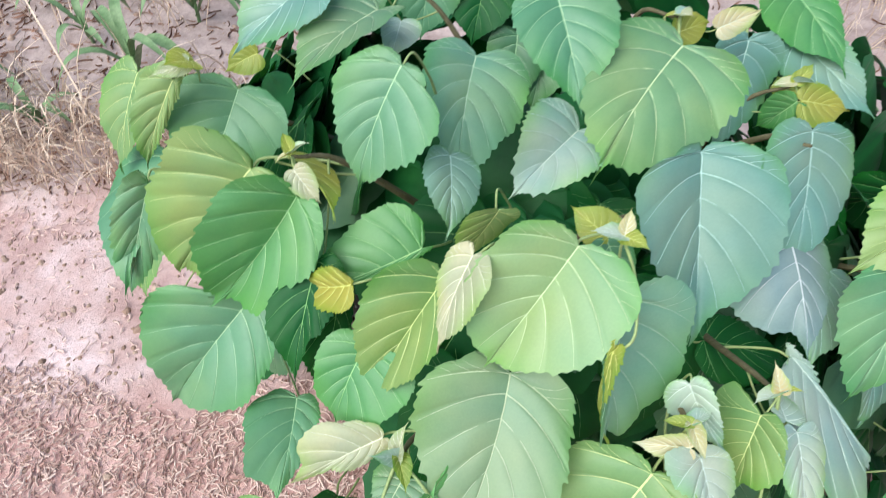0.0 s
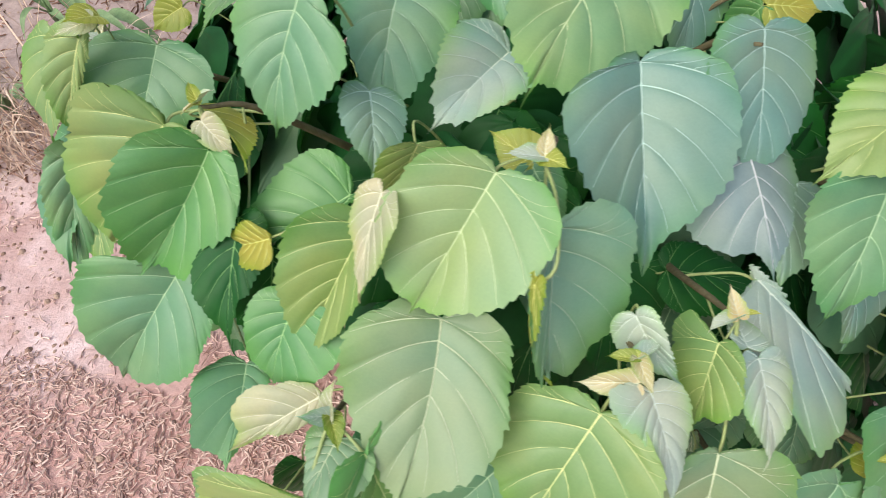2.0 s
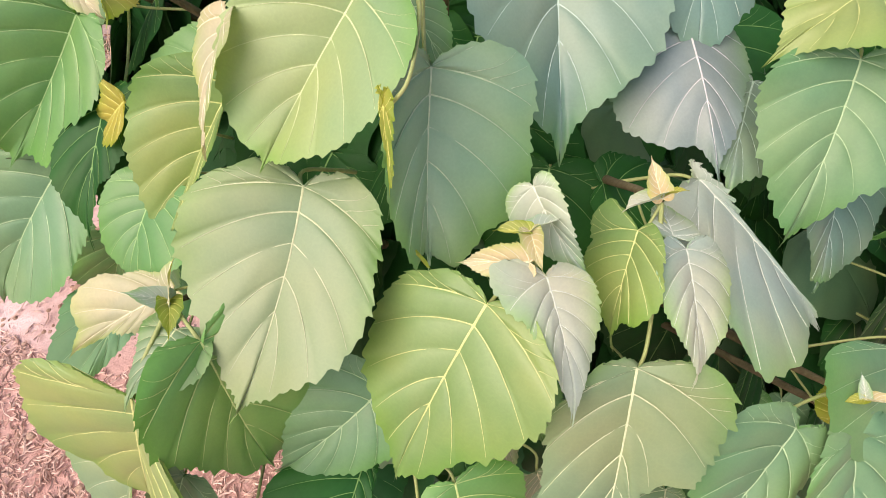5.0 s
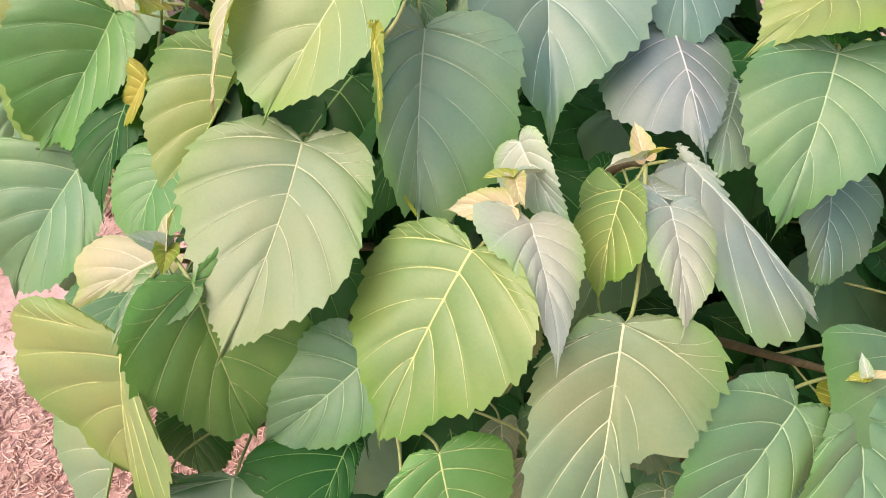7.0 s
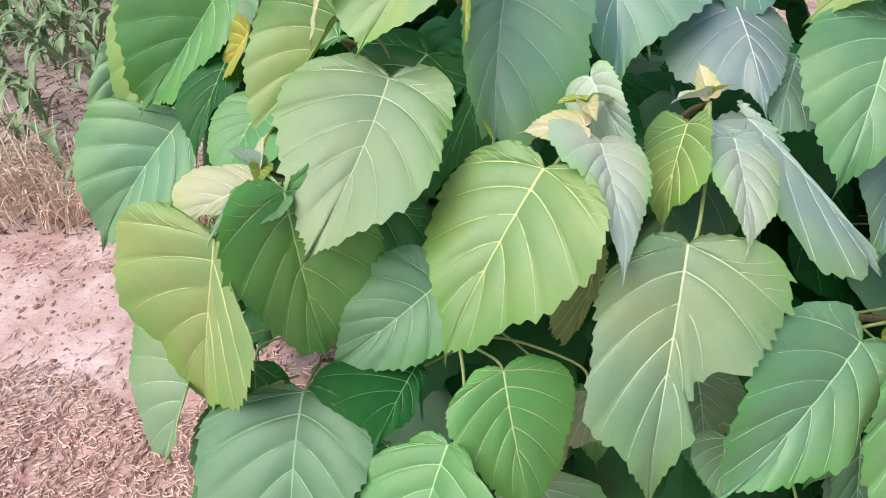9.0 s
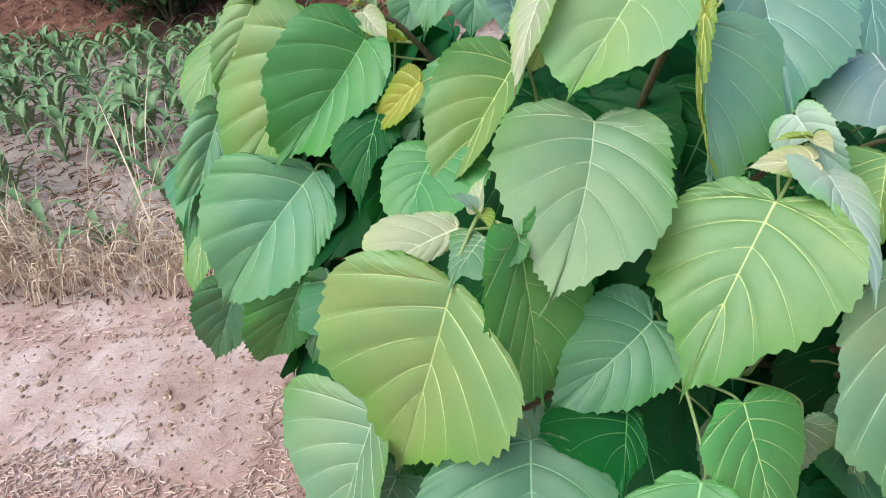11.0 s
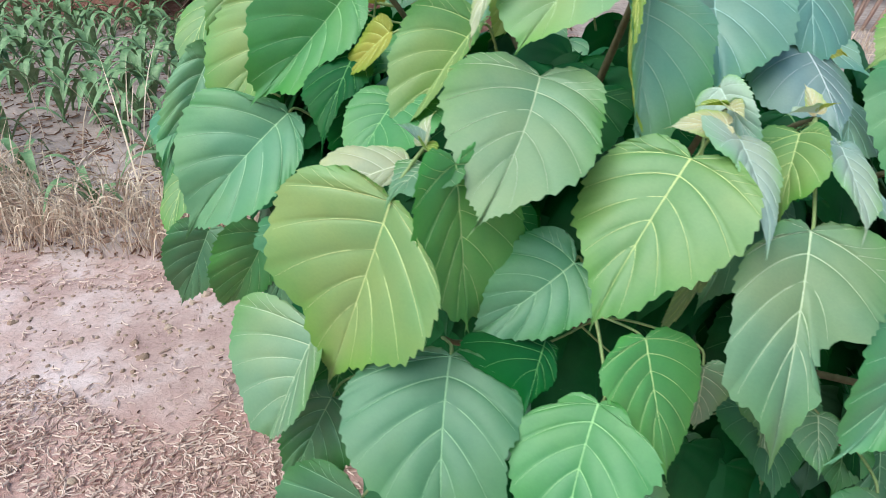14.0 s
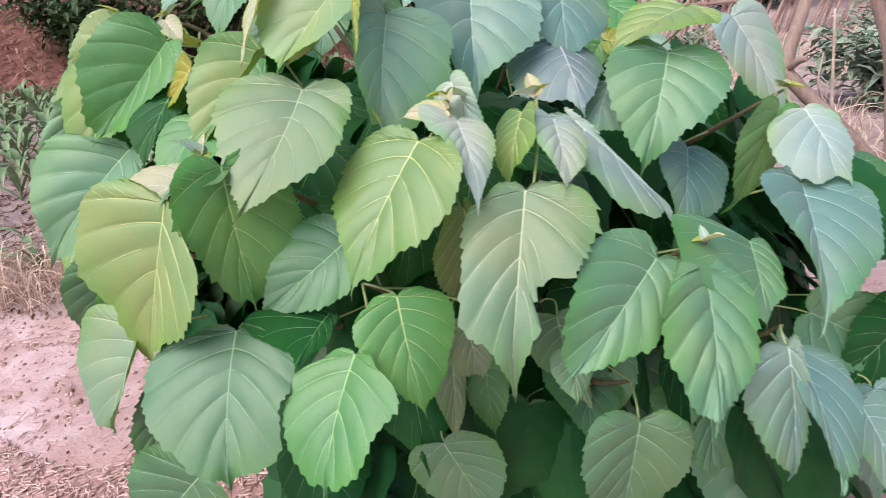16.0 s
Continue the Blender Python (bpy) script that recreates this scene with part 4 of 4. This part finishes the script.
# ---- the maize field ----
def maize_plant(h, seed):
    rnd = random.Random(seed)
    top = thing("maize_plant", (0, 0, 0), "young green maize plant with arching blades in dry soil", "maize", "maize seedlings in the field")
    v, f = tube(smooth_path([Vector((0, 0, -0.01)), Vector((0.004, 0, h * 0.3)), Vector((0, 0.006, h * 0.6))], 3), [0.008, 0.006, 0.003], 6)
    part("stalk", mesh_of("stalk", v, f, [MAIZE]), top)
    for k in range(rnd.randint(5, 7)):
        a = k * 2.6 + rnd.uniform(-0.5, 0.5)
        d = Vector((math.cos(a), math.sin(a), 0))
        z0 = h * (0.1 + 0.08 * k)
        l = h * rnd.uniform(0.7, 1.1)
        verts, faces = [], []
        path = smooth_path([Vector((0, 0, z0)), d * l * 0.3 + Vector((0, 0, z0 + l * 0.45)), d * l * 0.65 + Vector((0, 0, z0 + l * 0.48)), d * l * 0.98 + Vector((0, 0, z0 + l * rnd.uniform(-0.05, 0.3)))], 4)
        ribbon(verts, faces, path, h * rnd.uniform(0.06, 0.095), None, 0.35)
        part("blade", mesh_of("blade", verts, faces, [MAIZE]), top)
    return top


def maize_field():
    rnd = random.Random(31)
    kinds = [maize_plant(0.23, 1), maize_plant(0.27, 2), maize_plant(0.20, 3), maize_plant(0.29, 4)]
    spots = []
    for row in range(10):
        y = 2.62 + row * 0.27
        x = -4.6 + (row % 2) * 0.15
        while x < -0.2:
            spots.append((x + rnd.uniform(-0.09, 0.09), y + rnd.uniform(-0.10, 0.10)))
            x += rnd.uniform(0.15, 0.28)
    spots += [(-1.55, 2.35), (-2.0, 2.2), (-1.95, 1.95), (-1.15, 2.5), (-1.32, 2.12), (-1.05, 1.88), (-1.62, 1.75), (-0.95, 2.25), (-1.3, 1.62)]
    for k, (x, y) in enumerate(spots):
        m = pose(x, y, ground_height(x, y), rnd.uniform(-8, 8), rnd.uniform(-8, 8), rnd.uniform(0, 360))
        src = kinds[k % 4]
        if k < 4:
            src.matrix_basis = m
        else:
            copy_thing(src, m)


maize_field()


# ---- bank, thicket and fence ----
def bank_litter():
    rnd = random.Random(41)
    verts, faces = [], []
    for _ in range(9000):
        x, y = rnd.uniform(-9, 0.8), rnd.uniform(5.0, 7.4)
        z = ground_height(x, y) + rnd.uniform(0.0, 0.05)
        a = rnd.uniform(0, 6.28)
        d = Vector((math.cos(a), math.sin(a), rnd.uniform(-0.4, 0.4)))
        l = rnd.uniform(0.06, 0.22)
        p = Vector((x, y, z))
        ribbon(verts, faces, [p - d * l * 0.5, p + Vector((0, 0, l * 0.2)), p + d * l * 0.5], rnd.uniform(0.003, 0.010))
    tagged(new("leaf_litter", mesh_of("leaf_litter", verts, faces, [BANK_STRAW], smooth=False)), "red-brown dry leaf litter and stalks on the bank", "leaf litter", kind="stuff")


bank_litter()


def leafy(name, at, size, count, leaf_len, mat, label, category, seed, wood=BARK, limbs=7, group=""):
    """A bush: forked limbs and a crown of many small folded leaves in uneven clumps."""
    rnd = random.Random(seed)
    top = thing(name, at, label, category, group)
    ends = []
    for k in range(limbs):
        a = k * 6.28 / limbs + rnd.uniform(-0.4, 0.4)
        e = Vector((math.cos(a) * size[0] * rnd.uniform(0.3, 0.85), math.sin(a) * size[1] * rnd.uniform(0.3, 0.85), size[2] * rnd.uniform(0.5, 1.0)))
        path = smooth_path([Vector((0, 0, -0.03)), e * 0.4 + Vector((0, 0, size[2] * 0.12)), e], 4)
        v, f = tube(path, [0.022 * size[2], 0.012 * size[2], 0.004], 6, 0.1, k)
        part("limb", mesh_of("limb", v, f, [wood]), top)
        ends += path[3:]
    verts, faces = [], []
    clumps = [rnd.choice(ends) + Vector((rnd.gauss(0, size[0] * 0.2), rnd.gauss(0, size[1] * 0.2), rnd.gauss(0, size[2] * 0.1))) for _ in range(max(8, count // 40))]
    for _ in range(count):
        c = rnd.choice(clumps)
        p = c + Vector((rnd.gauss(0, 0.13), rnd.gauss(0, 0.13), rnd.gauss(0, 0.12))) * size[2]
        p.z = max(0.02, p.z)
        a = rnd.uniform(0, 6.28)
        d = Vector((math.cos(a), math.sin(a), rnd.uniform(-0.9, 0.2))).normalized()
        l = leaf_len * rnd.uniform(0.6, 1.3)
        ribbon(verts, faces, [p, p + d * l * 0.5 + Vector((0, 0, l * 0.1)), p + d * l], l * 0.22, None, 0.3)
    part("crown", mesh_of("crown", verts, faces, [mat], smooth=False), top)
    return top


for k, (x, y, s) in enumerate([(-3.4, 5.9, 0.55), (-2.55, 5.45, 0.7), (-1.8, 5.6, 0.8), (-1.0, 5.9, 0.9), (-0.1, 6.2, 0.9)]):
    leafy("thicket_bush", (x, y, ground_height(x, y) - 0.02), (s, s * 0.7, s * 1.2), 1500, 0.10, THICKET, "dark green thicket bush behind the maize", "bush", 50 + k, group="bushes behind the field")
for k, (x, y, s) in enumerate([(-9.5, 8.6, 1.3), (-7.6, 8.2, 1.2), (-5.8, 8.0, 1.2), (-4.0, 8.0, 1.3), (-2.2, 8.2, 1.5), (0.2, 8.6, 1.6)]):
    leafy("hedge_bush", (x, y, ground_height(x, y) - 0.02), (s, s * 0.7, s * 1.1), 1500, 0.16, THICKET, "dark green hedge bush on top of the bank", "bush", 60 + k, group="hedge on the bank")
# added backdrop, not a known hedge: darkens the gaps between the sticks
for k, (x, y, s) in enumerate([(2.4, 8.6, 1.2), (4.4, 8.9, 1.3), (6.4, 9.2, 1.4), (8.4, 9.4, 1.4)]):
    leafy("hedge_bush", (x, y, -0.02), (s, s * 0.6, s * 1.1), 1500, 0.16, THICKET, "dark green bush added behind the stick fence to darken its gaps", "bush", 90 + k, group="hedge behind the fence")
leafy("grey_green_bush", (2.75, 3.25, 0.0), (0.5, 0.45, 0.46), 1300, 0.10, GREYBUSH, "grey-green leafy bush beside the dead branch", "bush", 71)
leafy("grey_green_bush", (3.6, 4.3, 0.0), (0.6, 0.5, 0.7), 1300, 0.10, GREYBUSH, "grey-green leafy bush in front of the stick fence", "bush", 72)
leafy("low_herb", (1.9, 4.3, 0.0), (0.35, 0.3, 0.35), 500, 0.06, GREYBUSH, "low grey-green herb in dry grass", "herb", 73)


def dead_branch():
    top = thing("dead_branch", (1.72, 1.12, 0.0), "weathered pinkish-brown dead branch with a fork, leaning", "branch")
    o = Vector(top.location)
    limb = smooth_path([Vector(p) - o for p in ((1.76, 1.13, -0.03), (1.42, 1.06, 0.27), (1.21, 1.08, 0.50), (1.09, 1.12, 0.62), (1.055, 1.16, 0.675))], 6)
    v, f = tube(limb, [0.019, 0.019, 0.018, 0.018, 0.016], 9, 0.08, 1)
    part("limb", mesh_of("limb", v, f, [DEADWOOD]), top)
    upper = smooth_path([Vector(p) - o for p in ((1.06, 1.16, 0.66), (1.08, 1.18, 0.73), (1.12, 1.22, 0.83), (1.17, 1.26, 1.05), (1.20, 1.30, 1.40))], 6)
    v, f = tube(upper, [0.017, 0.016, 0.016, 0.015, 0.010], 9, 0.08, 2)
    part("fork", mesh_of("fork", v, f, [DEADWOOD]), top)
    stub = smooth_path([Vector(p) - o for p in ((1.06, 1.15, 0.665), (1.07, 1.12, 0.69), (1.08, 1.10, 0.70))], 4)
    v, f = tube(stub, [0.010, 0.009, 0.007], 8, 0.1, 3)
    part("stub", mesh_of("stub", v, f, [DEADWOOD]), top)


def upright_branch():
    top = thing("dead_branch", (1.86, 1.9, 0.0), "grey-brown dead branch standing upright beside the fence", "branch")
    o = Vector(top.location)
    limb = smooth_path([Vector(p) - o for p in ((1.90, 1.9, -0.03), (1.80, 1.9, 0.50), (1.66, 1.9, 0.84), (1.58, 1.92, 1.20))], 6)
    v, f = tube(limb, [0.022, 0.020, 0.018, 0.012], 9, 0.08, 5)
    part("limb", mesh_of("limb", v, f, [DEADWOOD]), top)


def dry_stalk():
    top = thing("dry_stalk", (1.28, 1.22, 0.0), "thin bleached dry stalk with a forked twig", "stalk")
    o = Vector(top.location)
    for pts, r in ((((1.28, 1.22, -0.02), (1.24, 1.20, 0.35), (1.19, 1.17, 0.62), (1.16, 1.16, 0.80)), 0.005), (((1.20, 1.18, 0.55), (1.15, 1.16, 0.62), (1.15, 1.16, 0.70)), 0.003)):
        v, f = tube(smooth_path([Vector(p) - o for p in pts], 5), [r, r * 0.9, r * 0.5], 6, 0.1, 4)
        part("stem", mesh_of("stem", v, f, [HAY]), top)


dry_stalk()
dead_branch()
upright_branch()


def stick_fence():
    rnd = random.Random(81)
    top = thing("stick_fence", (4.0, 6.2, 0.0), "fence of close-set dry reddish sticks", "fence")
    o = Vector(top.location)
    for k in range(110):
        f = k / 109
        x, y = 1.6 + 6.2 * f, 6.0 + 1.0 * f
        p = Vector((x + rnd.uniform(-0.03, 0.03), y + rnd.uniform(-0.04, 0.04), -0.03)) - o
        h = rnd.uniform(1.1, 1.5)
        e = p + Vector((0.28 * h + rnd.uniform(-0.08, 0.08), rnd.uniform(-0.05, 0.05), h))
        v, fc = tube(smooth_path([p, p.lerp(e, 0.5) + Vector((rnd.uniform(-0.02, 0.02), 0, 0)), e], 3), [0.016, 0.014, 0.009], 5, 0.1, k)
        part("stick", mesh_of("stick", v, fc, [REED]), top)
    for z in (0.35, 0.95):
        v, fc = tube([Vector((1.4, 5.92, z)) - o, Vector((4.7, 6.45, z + 0.02)) - o, Vector((8.0, 6.98, z)) - o], [0.02, 0.02, 0.018], 6)
        part("rail", mesh_of("rail", v, fc, [DEADWOOD]), top)


stick_fence()
